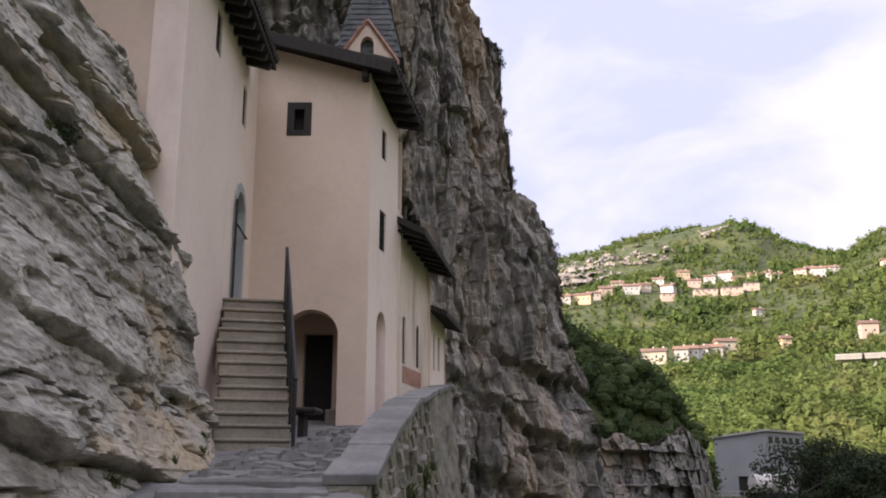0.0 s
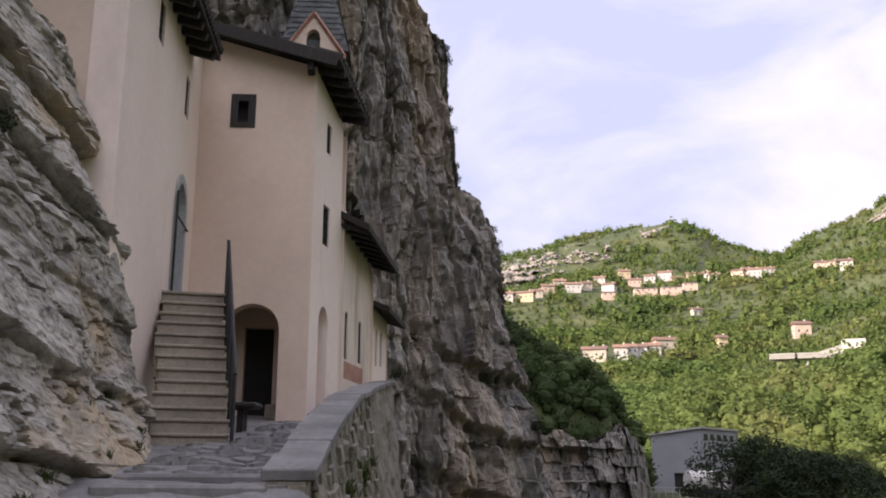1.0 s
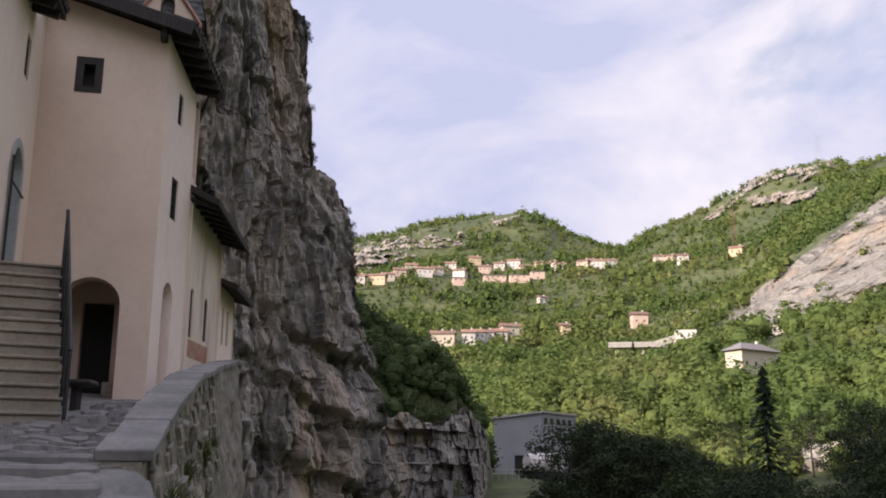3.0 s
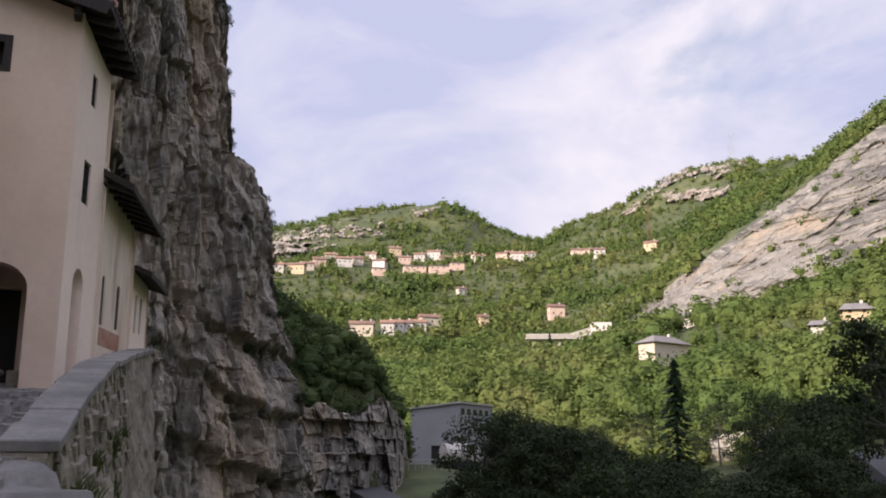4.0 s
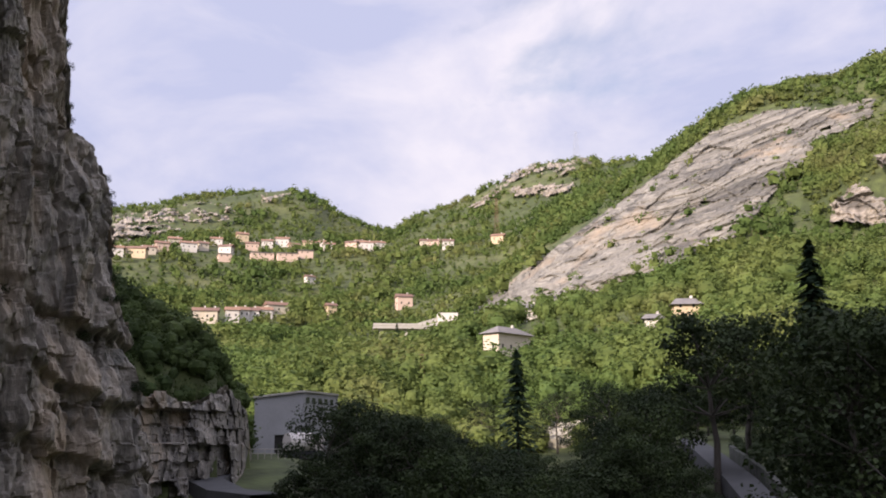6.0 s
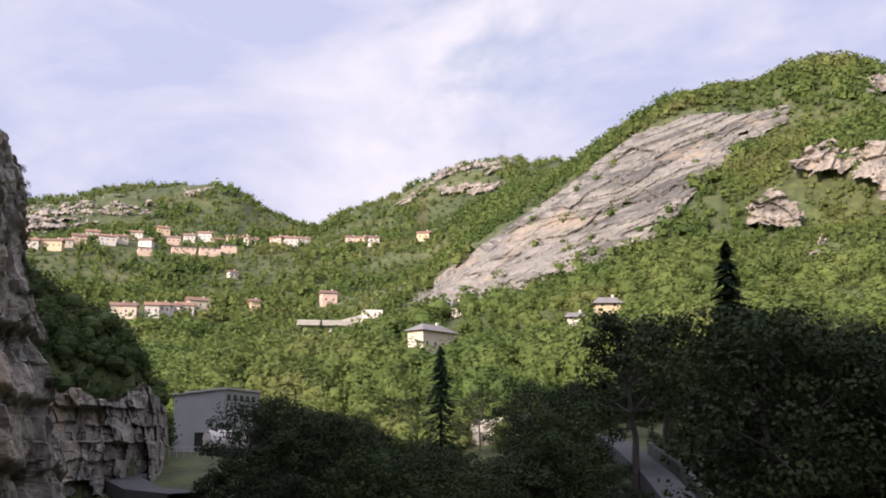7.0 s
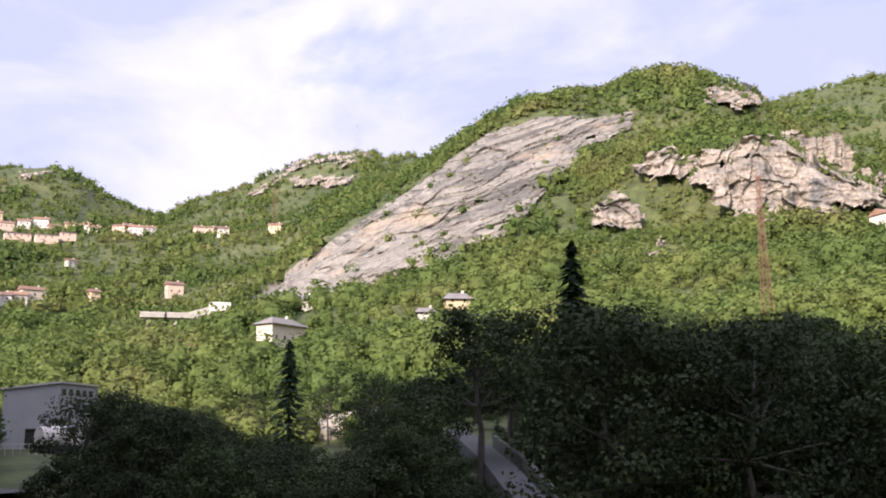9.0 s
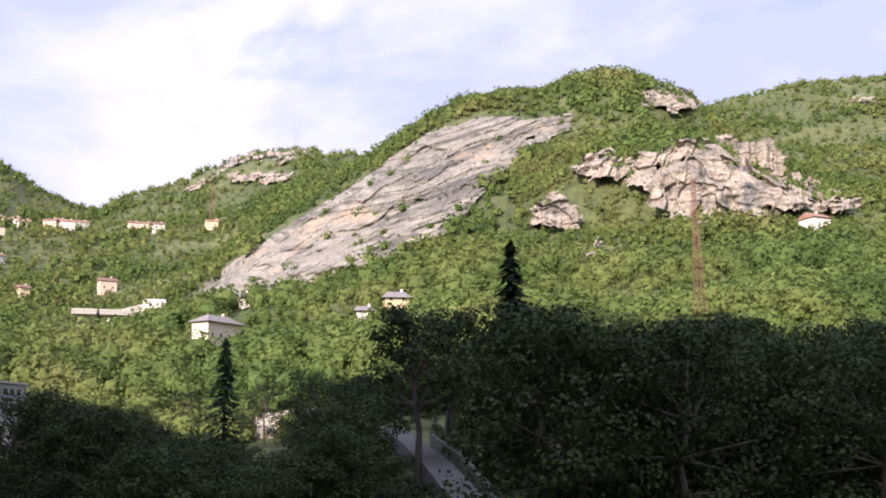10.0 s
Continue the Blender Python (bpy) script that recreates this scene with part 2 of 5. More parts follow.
def box(lo, hi, bevel=0.0, m=None):
    return add_box(bmesh.new(), lo, hi, bevel, m)


def add_beam(bm, a, b, r, sides=6, r2=None):
    a, b = Vector(a), Vector(b)
    m = Matrix.Translation((a + b) / 2) @ (b - a).to_track_quat("Z", "Y").to_matrix().to_4x4()
    bmesh.ops.create_cone(bm, cap_ends=True, segments=sides, radius1=r, radius2=r if r2 is None else r2, depth=(b - a).length, matrix=m)
    return bm


def beam(a, b, r, sides=6, r2=None):
    return add_beam(bmesh.new(), a, b, r, sides, r2)


def mesh_np(name, verts, faces, mat, smooth=False):
    """A mesh from arrays of verts (n, 3) and faces (m, k)."""
    verts, faces = np.asarray(verts, np.float32), np.asarray(faces, np.int32)
    me = bpy.data.meshes.new(name)
    me.vertices.add(len(verts))
    me.vertices.foreach_set("co", verts.ravel())
    k = faces.shape[1]
    me.loops.add(faces.size)
    me.loops.foreach_set("vertex_index", faces.ravel())
    me.polygons.add(len(faces))
    me.polygons.foreach_set("loop_start", np.arange(0, faces.size, k, dtype=np.int32))
    me.polygons.foreach_set("loop_total", np.full(len(faces), k, np.int32))
    me.polygons.foreach_set("use_smooth", np.full(len(faces), smooth))
    me.materials.append(mat)
    me.update(calc_edges=True)
    return me


def grid_faces(rows, cols):
    i = np.arange(rows * cols).reshape(rows, cols)
    return np.stack([i[:-1, :-1], i[:-1, 1:], i[1:, 1:], i[1:, :-1]], -1).reshape(-1, 4)


def fractal(points, scale, octaves=5, off=0.0):
    return np.array([noise.fractal(Vector((p[0] * scale + off, p[1] * scale, p[2] * scale)), 0.9, 2.1, octaves) for p in points])


def blocks(points, scale, off=0.0):
    """A value for each block of jointed rock, with edges that wander."""
    out_v = np.empty(len(points))
    for k, p in enumerate(points):
        v = Vector((p[0] * scale[0] + off, p[1] * scale[1], p[2] * scale[2]))
        w = noise.noise_vector(v * 0.9)
        out_v[k] = noise.cell(v + w * 0.32)
    return out_v


def smooth01(x):
    x = np.clip(x, 0, 1)
    return x * x * (3 - 2 * x)


# ---- the land: one sheet, a gorge below the path and hills round it ----
AZ = (0, 6, 12, 18, 24, 30, 36, 42, 48, 54, 60, 66, 76)
R_STOPS = (5, 20, 60, 95, 130, 180, 240, 320, 362, 384, 420, 540, 720, 1000, 1500, 2600)
EL_60 = (-15, -15, -12, -10, -10, -10, -8, -5.6, -5.2, -6, -7, -7, -7)
EL_95 = (-4, -4, -3.2, -3.2, -4.5, -4.5, -3.5, -1.6, -1.8, -2.5, -2.5, -2.5, -2.5)
EL_130 = (-1.5, -1.5, -1, -0.9, -2.2, -2.2, -1.5, 0.2, 0.2, 0.2, 0.2, 0.2, 0.2)
EL_180 = (-0.5, -0.5, 0, 0.5, 0.5, 1, 1.5, 2, 2.5, 3, 3, 3, 3)
EL_240 = (3, 3, 3, 3.2, 3.2, 3.9, 4.6, 5.3, 6, 6.5, 6.5, 6.5, 6.5)
EL_320 = (4.6, 4.6, 4.7, 4.9, 5.0, 6.4, 7.4, 8.6, 9.8, 9.8, 9.3, 9, 9)
EL_362 = (5.2, 5.2, 5.4, 5.5, 5.7, 7.4, 9.8, 11.6, 12.4, 11.6, 11.4, 10.8, 10.2)
EL_384 = (5.5, 5.5, 5.7, 5.8, 6.0, 7.9, 10.9, 13.1, 13.9, 15.6, 16.2, 12.0, 10.8)
EL_420 = (6.0, 6.0, 6.2, 6.2, 6.4, 8.6, 12.6, 15.2, 15.9, 16.6, 16.8, 12.6, 11.5)
EL_720 = (11.1, 11.1, 11.3, 11.3, 11.2, 12.3, 15.0, 16, 17, 18, 16.2, 15, 14.5)
# ridges: bearing and height of the ground in degrees
RIDGE_540 = ((0, 8), (12, 8.2), (24, 8.5), (30, 10.2), (33, 12.0), (36, 14.0), (38.3, 15.7), (39.5, 16.3), (41.4, 17.2), (43.3, 18.3), (45.5, 19.3), (48.3, 19.8), (50.6, 19.7),
             (52.2, 20.4), (54, 20.5), (56.7, 20.1), (57.4, 19.5), (59, 19.2), (60.3, 17.6), (62, 15.5), (64, 14.2), (66, 13.3), (76, 12))
RIDGE_1000 = ((0, 12.8), (6.8, 13.2), (9.6, 13.7), (12.3, 14.35), (15.7, 14.8), (17.5, 14.9), (18.9, 14.5), (19.9, 13.6), (22.4, 12.65), (23.6, 12.4), (24.5, 13.05), (26.9, 13.95), (28.3, 14.5), (30.8, 15.9),
              (32.5, 16.5), (35.2, 16.8), (35.7, 16.8), (36.5, 16.1), (38.3, 16.2), (41, 15.6), (46, 15), (57, 15.5), (60.3, 18.0), (61.3, 18.35), (63.6, 18.6), (65.8, 18.85), (68.3, 18.8), (70.3, 18.7), (76, 18))
EL_1500 = (8, 8, 9, 9, 8, 10, 11, 11, 11, 12, 13, 13, 13)
LAYERS = [[-55] * 13, [-34] * 13, EL_60, EL_95, EL_130, EL_180, EL_240, EL_320, EL_362, EL_384, EL_420, RIDGE_540, EL_720, RIDGE_1000, EL_1500, [6] * 13]
# the outline of the sunlit slab and of the cliffs under the summit, as bearing and height in degrees
SLAB = ((27.8, 7.3), (31.6, 10.2), (36.2, 13.3), (39.4, 15.3), (43.2, 17.8), (46.5, 18.8), (48.2, 18.4), (50.4, 18.5), (52.3, 18.5), (52.1, 17.6), (49.2, 16.5), (48.3, 15.5), (46.7, 14.2), (45.3, 12.7), (43.5, 11.2), (40.7, 10.2), (38.7, 9.9), (36.3, 8.9), (33.6, 7.8), (31, 7.8))
CRAG_SIDE = ((52.1, 15.2), (53.7, 16.0), (55.6, 15.2), (55, 14.4), (52.6, 14.5))
CRAG = ((55.4, 14.9), (56.5, 16.4), (61.4, 16.4), (64.1, 15.9), (64.2, 14), (66.2, 12.8), (68.8, 12.3), (68.4, 11.7), (62.7, 11.8), (60.5, 11.6), (58.2, 11.8), (56.6, 12.8))
CRAG_LOW = ((49.6, 13.1), (50.7, 13.8), (52.7, 13.1), (52.9, 11.9), (49.8, 12.0))
CRAG_FOOT = ((52.6, 10), (53.3, 11.1), (53.7, 9.6))
KNOB = ((55.4, 19.0), (57.3, 19.6), (59.2, 19.4), (60.1, 18.2), (58.6, 18.0), (57, 18.7))
BAND = ((30.8, 14.7), (31.4, 15.4), (33.1, 15.4), (35, 15.3), (34.8, 14.8), (32.5, 14.6))
BAND2 = ((27.9, 13.7), (29, 14.6), (30.7, 15.9), (32.4, 16.5), (35.7, 16.8), (35.9, 16.3), (34.1, 15.7), (32.1, 16), (30.8, 15.3), (29.1, 14))
OLD_SLIDE = ((7, 12.9), (9.6, 13.4), (12.3, 14.1), (14.3, 13.6), (13.6, 12.7), (11.2, 12.4), (9.8, 11.9), (6.9, 11.2))
OLD_SCAR = ((15.3, 14.5), (16, 14.8), (17.5, 14.8), (16.3, 14.1))
FAR_SCAR = ((67.8, 17.9), (68.5, 18.1), (70.1, 17.7), (69.9, 17.3), (68.7, 17.5))


def inside(az, el, poly):
    hit = np.zeros(az.shape, bool)
    for (x0, y0), (x1, y1) in zip(poly, poly[1:] + poly[:1]):
        cross = (y0 > el) != (y1 > el)
        hit ^= cross & (az < (x1 - x0) * (el - y0) / (y1 - y0 + 1e-9) + x0)
    return hit


CRAG_AZ, CRAG_R = (6.0, 9.5, 12.5, 14.6, 15.6), (84, 92, 97, 104, 116)


def land(x, y):
    """The height of the ground, without its roughness."""
    x, y = np.asarray(x, float), np.asarray(y, float)
    az, r = np.degrees(np.arctan2(x, y)), np.hypot(x, y)
    a = np.clip(np.where(az < -100, 76, az), 0, 76)
    zs = np.array([np.interp(a, *zip(*layer)) if isinstance(layer[0], tuple) else np.interp(a, AZ, layer) for layer in LAYERS])
    zs = np.tan(np.radians(zs)) * np.array(R_STOPS).reshape((-1,) + (1,) * x.ndim)
    pos = np.clip(np.interp(np.log(r + 1e-6), np.log(R_STOPS), np.arange(len(R_STOPS))), 0, len(R_STOPS) - 1.001)
    k = pos.astype(int)
    f = pos - k
    f = 0.6 * f + 0.4 * smooth01(f)
    z0, z1 = np.take_along_axis(zs, k[None], 0)[0], np.take_along_axis(zs, k[None] + 1, 0)[0]
    far = z0 * (1 - f) + z1 * f
    # the mountain behind the path, whose ridge shades the gorge
    crest = np.interp(y, (-400, -110, -30, 20, 50, 75, 100, 120, 150, 190, 260), (12, 20, 88, 88, 83, 67, 52, 42, 14, -12, -40))
    foot = np.interp(y, (-60, 0, 12, 26, 45, 60, 80, 95, 107, 125), (0.0, -4, -5, -9, -6, -1, 4, 8, 12, 12))
    down = np.clip((x - foot) / (np.where(y > 60, 20, 13)), 0, 4)
    up = np.clip((foot - x) / (foot + 46), 0, 1)
    at_foot = np.interp(y, (-60, 8, 20, 45, 60, 80, 95, 107, 125, 150), (-3, -3, 4, 6, 8, 11, 14, 14.5, 5, -12))
    hump = at_foot + (crest - at_foot) * up ** 0.8 - 14 * down - np.clip(-46 - x, 0, 400) * 0.1
    cut = (az > 4) & (az < 17) & (r < np.interp(az, CRAG_AZ, CRAG_R) + 4)
    spur = np.interp(az, (3, 6.7, 9.2, 11.5, 12.9, 14, 15.3, 16.6), (22, 17.5, 13.6, 12.4, 9.2, 6.4, 2.9, -8))
    brink = np.interp(az, CRAG_AZ, CRAG_R) + 3
    rise = np.where(r < 112, 3.5 + (spur - 3.5) * np.clip((r - brink) / (112.1 - brink), 0, 1), spur - 0.5 * (r - 112))
    spur = np.where(cut | (az < 4) | (az > 17), -60, np.minimum(rise, spur + 3))
    return np.maximum(far, np.maximum(spur, np.where((az > 4) & (az < 90), -60, hump)))


def relief(x, y, z, r):
    p = np.stack([x, y, z], -1).reshape(-1, 3)
    big = fractal(p, 0.012, 4).reshape(x.shape)
    return big * np.clip((r - 60) * 0.03, 0, 5)


az_line = np.radians(np.concatenate([np.arange(-180, -4, 3.0), np.arange(-4, 74, 0.3), np.arange(74, 180.5, 3.0)]))
r_line = np.concatenate([[0.5, 3], np.geomspace(6, 230, 70), np.geomspace(235, 1020, 150), np.geomspace(1080, 3200, 14)])
RR, AA = np.meshgrid(r_line, az_line, indexing="ij")
LX, LY = RR * np.sin(AA), RR * np.cos(AA)
LZ = land(LX, LY)
LE = np.degrees(np.arctan2(LZ, RR))
LA = np.degrees(AA)
rocky = np.zeros(LX.shape, bool)
for poly, r0, r1 in ((SLAB, 250, 540), (CRAG, 300, 470), (CRAG_SIDE, 300, 470), (CRAG_LOW, 300, 470), (CRAG_FOOT, 300, 470), (KNOB, 420, 560), (BAND, 700, 1010), (BAND2, 700, 1010), (OLD_SLIDE, 760, 1010), (OLD_SCAR, 760, 1010), (FAR_SCAR, 700, 1010)):
    wob = 0.35 * np.sin(LA * 3.1 + LE * 2.0) + 0.25 * np.sin(LA * 7.3 - LE * 5.0)
    rocky |= inside(LA + wob, LE + 0.5 * wob, poly) & (RR > r0) & (RR < r1)
LZ = LZ + relief(LX, LY, LZ, RR)
land_mesh = mesh_np("ground", np.stack([LX, LY, LZ], -1).reshape(-1, 3), grid_faces(*LX.shape)[:, ::-1], M_MEADOW)
ground = tagged(new("ground", land_mesh), "green valley hillsides with scrub and grass", "hillside", kind="structure")


def ground_z(x, y):
    """The height of the sheet as it was laid, by the nearest of its points."""
    r, a = np.hypot(x, y), np.arctan2(x, y)
    i = np.clip(np.searchsorted(r_line, r), 1, len(r_line) - 1)
    j = np.clip(np.searchsorted(az_line, a), 1, len(az_line) - 1)
    fi = np.clip((r - r_line[i - 1]) / (r_line[i] - r_line[i - 1]), 0, 1)
    fj = (a - az_line[j - 1]) / (az_line[j] - az_line[j - 1])
    return (LZ[i - 1, j - 1] * (1 - fi) + LZ[i, j - 1] * fi) * (1 - fj) + (LZ[i - 1, j] * (1 - fi) + LZ[i, j] * fi) * fj


# ---- bare rock on the far slopes ----
def rock_sheet(name, label, polys, az_range, el_range, r_range, na, ne, dip, step, ledge, rib, block, ragged, holes, mat):
    """Jointed, bedded rock that stands on the slope inside the outlines."""
    aa, ee = np.linspace(*az_range, na), np.linspace(*el_range, ne)
    rs = np.linspace(*r_range, 500)
    R2 = np.empty((na, ne))
    for k, a in enumerate(np.radians(aa)):
        e = np.degrees(np.arctan2(ground_z(rs * np.sin(a), rs * np.cos(a)), rs))
        R2[k] = np.interp(ee, np.maximum.accumulate(e) + np.arange(500) * 1e-6, rs)
    A2, E2 = np.meshgrid(aa, ee, indexing="ij")
    sx, sy = np.sin(np.radians(A2)), np.cos(np.radians(A2))
    x, y, z = R2 * sx, R2 * sy, R2 * np.tan(np.radians(E2))
    p = np.stack([x, y, z], -1).reshape(-1, 3)
    n1 = fractal(p, 0.03, 4, 31.0).reshape(x.shape)
    n2 = fractal(p, 0.12, 4, 37.0).reshape(x.shape)
    n3 = fractal(p, 0.4, 3, 41.0).reshape(x.shape)
    up = fractal(p * (1, 1, 0.22), 0.11, 4, 11.0).reshape(x.shape)
    along = x * 0.968 + y * 0.25
    tilted = np.stack([x, y, z - dip * along], -1).reshape(-1, 3)
    tall_z = 0.16 if dip > 0.3 else 0.045
    b1 = blocks(tilted, (0.05, 0.05, tall_z), 2.0).reshape(x.shape)
    b2 = blocks(tilted, (0.16, 0.16, 2.6 * tall_z), 6.0).reshape(x.shape)
    q = (z - dip * along + 2.5 * n1) / step
    f, f2 = q - np.floor(q), (q * 2.7 + 0.6 * n2) % 1.0
    stand = ledge * (smooth01((f - 0.04) * 9) * (1 - 0.8 * f) + 0.35 * smooth01(f2 * 6) * (1 - f2)) + rib * (up + 0.4 * n1) + block * (b1 + 0.45 * b2) + 0.5 * n3
    wob = ragged * (0.8 * n1 + 0.55 * n2 + 0.25 * n3)
    hit = np.zeros(x.shape, bool)
    for poly in polys:
        hit |= inside(A2 + wob, E2 + 0.7 * wob, poly)
    hit &= n2 + 0.6 * n1 > holes
    stand -= np.percentile(stand, 4)
    R3 = R2 - 0.6 - stand
    faces = grid_faces(*x.shape)
    ok = hit.ravel()[faces].all(1)
    used = np.unique(faces[ok])
    index = np.zeros(x.size, int)
    index[used] = np.arange(len(used))
    v = np.stack([R3 * sx, R3 * sy, z + 0.12 * stand], -1).reshape(-1, 3)[used]
    tagged(new(name, mesh_np(name, v, index[faces[ok]], mat)), label, "rock", kind="structure")


rock_sheet("rock_slab", "tilted grey limestone slab on the far slope", [SLAB], (26.5, 53), (6.5, 19.2), (250, 540), 480, 280, 0.54, 3.0, 1.5, 1.2, 1.1, 0.8, -0.95, M_SLAB)
rock_sheet("rock_crag", "broken pinkish limestone crags among trees", [CRAG, CRAG_SIDE, CRAG_LOW, CRAG_FOOT], (49, 69.5), (9, 17.2), (300, 440), 400, 200, 0.0, 6.0, 0.7, 5.0, 3.2, 1.0, -0.75, M_CRAG)
rock_sheet("rock_knob", "bare rock knob on the wooded summit", [KNOB], (54.5, 61.5), (17.2, 20.6), (420, 545), 150, 90, 0.0, 5.0, 0.8, 4.0, 2.4, 0.4, -0.9, M_CRAG)
rock_sheet("rock_band", "pale rock bands across the far hill", [BAND, BAND2], (27, 36.5), (13, 17), (640, 1005), 200, 100, 0.2, 5.0, 2.0, 4.0, 3.0, 0.5, -0.4, M_CRAG)
rock_sheet("rock_scree", "broken rock faces among scrub above the village", [OLD_SLIDE, OLD_SCAR], (6, 18.5), (10.8, 15.2), (640, 1005), 240, 110, 0.2, 6.0, 2.0, 4.0, 3.0, 0.9, -0.14, M_CRAG)
rock_sheet("rock_scar", "pale bare scar on the distant green mountain", [FAR_SCAR], (67, 71), (17, 18.6), (640, 1005), 80, 50, 0.2, 5.0, 1.0, 3.0, 2.0, 0.5, -0.1, M_CRAG)

# ---- the cliff behind the hermitage ----
EDGE_Z = (-14, 0.6, 1.9, 4.3, 6.5, 8.2, 9.9, 10.4, 11.8, 13.8, 16.4, 17.7, 18.3, 26, 62)
EDGE_X = (8.0, 6.1, 5.7, 5.0, 4.7, 4.35, 4.0, 2.95, 2.75, 2.4, 2.15, 1.9, 0.95, 0.0, -8)
CLIFF_S = (0.0, 0.28, 0.42, 0.62, 0.72, 1.0)
CLIFF_X = (-13.0, -4.6, -1.2, 2.6, 3.0, 5.2)
CLIFF_Y = (21.5, 24.6, 26.0, 34.0, 37.0, 72.0)
cs = np.concatenate([np.linspace(0, 0.3, 50), np.linspace(0.303, 0.75, 330), np.linspace(0.76, 1, 30)])
cz = np.concatenate([np.linspace(-14, -3, 30), np.linspace(-2.93, 20, 360), np.linspace(20.3, 62, 50)])
CS, CZ = np.meshgrid(cs, cz, indexing="ij")
shift = (np.interp(CZ, EDGE_Z, EDGE_X) - 3.0) * smooth01((CS - 0.34) / 0.28)
CX, CY = np.interp(CS, CLIFF_S, CLIFF_X) + shift, np.interp(CS, CLIFF_S, CLIFF_Y)
# the roof of the cave leans out over the building
lean = 0.42 * np.clip(CZ - 10.5, 0, 9) * smooth01((0.52 - CS) / 0.2)
CY = CY - lean
pts = np.stack([CX, CY, CZ], -1).reshape(-1, 3)
n_big = fractal(pts * (1, 1, 0.55), 0.16, 5).reshape(CX.shape)
n_mid = fractal(pts * (1, 1, 0.8), 0.55, 5, 9.0).reshape(CX.shape)
n_rib = np.array([noise.fractal(Vector((q[0] * 1.3, q[1] * 0.9, q[2] * 0.16)), 0.8, 2.0, 4) for q in pts]).reshape(CX.shape)
bedding = CZ * 0.5 + 0.10 * CX + 0.4 * n_big
saw = (bedding - np.floor(bedding))
ledge = np.where(CZ < 6.5, smooth01((saw - 0.12) * 6) * (1 - 0.75 * saw), 0.4)
n_fine = fractal(pts * (1, 1, 0.9), 2.1, 4, 12.0).reshape(CX.shape)
crack = np.abs(fractal(pts * (1, 1, 0.35), 0.45, 4, 17.0).reshape(CX.shape))
b1 = blocks(pts, (0.42, 0.42, 0.26)).reshape(CX.shape)
b2 = blocks(pts, (1.1, 1.1, 0.8), 5.0).reshape(CX.shape)
b3 = blocks(pts, (2.6, 2.6, 2.2), 9.0).reshape(CX.shape)
out = 0.6 * n_big + 0.2 * n_mid + 0.85 * n_rib + 0.12 * n_fine + 0.5 * b1 + 0.16 * b2 + 0.05 * b3 - 0.4 * (1 - smooth01(crack * 9)) + 0.8 * (ledge - 0.4) * smooth01((6.0 - CZ) / 2.5) * smooth01((CS - 0.42) / 0.1)
edge_keep = 1 - 0.55 * smooth01((CS - 0.56) / 0.08)
CX = CX + np.clip(out, -0.9, 2) * (0.32 + 0.2 * smooth01((CS - 0.5) / 0.15)) * edge_keep
CY = CY - out * 0.85
tagged(new("cliff", mesh_np("cliff", np.stack([CX, CY, CZ], -1).reshape(-1, 3), grid_faces(*CX.shape), M_ROCK)),
       "tall grey and ochre limestone cliff with ledges and overhangs", "cliff", kind="structure")

# ---- the rock face beside the path ----
ry = np.concatenate([np.linspace(0.5, 4.0, 40), np.linspace(4.03, 17.2, 380)])
rz = np.concatenate([np.linspace(-2.6, 6.5, 400), np.linspace(6.55, 13, 40)])
RY, RZ = np.meshgrid(ry, rz, indexing="ij")
back = -2.35 - 0.27 * np.clip(RZ, -1, 20) - 0.42 * np.clip(RY - 12.2, 0, 9) - 0.75 * np.clip(RZ - 5.3, 0, 20)
pts = np.stack([back, RY, RZ], -1).reshape(-1, 3)
b_big = fractal(pts, 0.35, 5, 3.0).reshape(RY.shape)
b_mid = fractal(pts, 1.3, 5, 5.0).reshape(RY.shape)
b_fine = fractal(pts * (1, 1, 1.6), 4.2, 4, 8.0).reshape(RY.shape)
bed = (RZ + 0.11 * RY - 2.05) * 0.95 + 0.22 * b_big
cut = bed - np.floor(bed)
step = smooth01((cut - 0.03) * 11) * (1 - 0.75 * cut)
open_bed = smooth01((fractal(pts * (1, 0.6, 1), 0.5, 3, 14.0).reshape(RY.shape) + 0.25) * 2.2)
b_grit = fractal(pts * (1, 1, 1.4), 11.0, 3, 8.0).reshape(RY.shape)
split = np.abs(fractal(pts * (1, 0.5, 1.4), 0.9, 4, 21.0).reshape(RY.shape))
tilt = pts @ np.array([[1, 0, 0], [0, 1, 0.11], [0, 0, 1]]).T
j1 = blocks(tilt, (0.7, 0.45, 1.0)).reshape(RY.shape)
j2 = blocks(tilt, (2.0, 1.3, 3.2), 4.0).reshape(RY.shape)
j3 = blocks(tilt, (6.0, 4.0, 9.0), 8.0).reshape(RY.shape)
RX = back - 0.36 + 0.17 * b_big + 0.05 * b_mid + 0.022 * b_fine + 0.014 * b_grit + 0.06 * j1 + 0.03 * j2 + 0.01 * j3 + 0.34 * (step - 0.4) * (0.25 + 0.75 * open_bed) - 0.14 * (1 - smooth01(split * 12))
near_stair = smooth01((RY - 11.6) / 1.5) * smooth01((4.5 - RZ) / 1.5)
RX = np.where(RY > 11.2, np.minimum(RX, -2.42 - 0.36 * np.clip(RZ - 0.4, 0, 9)) * near_stair + RX * (1 - near_stair), RX)
tagged(new("rock_face", mesh_np("rock_face", np.stack([RX, RY, RZ], -1).reshape(-1, 3), grid_faces(*RX.shape)[:, ::-1], M_ROCK_NEAR)),
       "bedded grey limestone rock face beside the path", "rock", kind="structure")

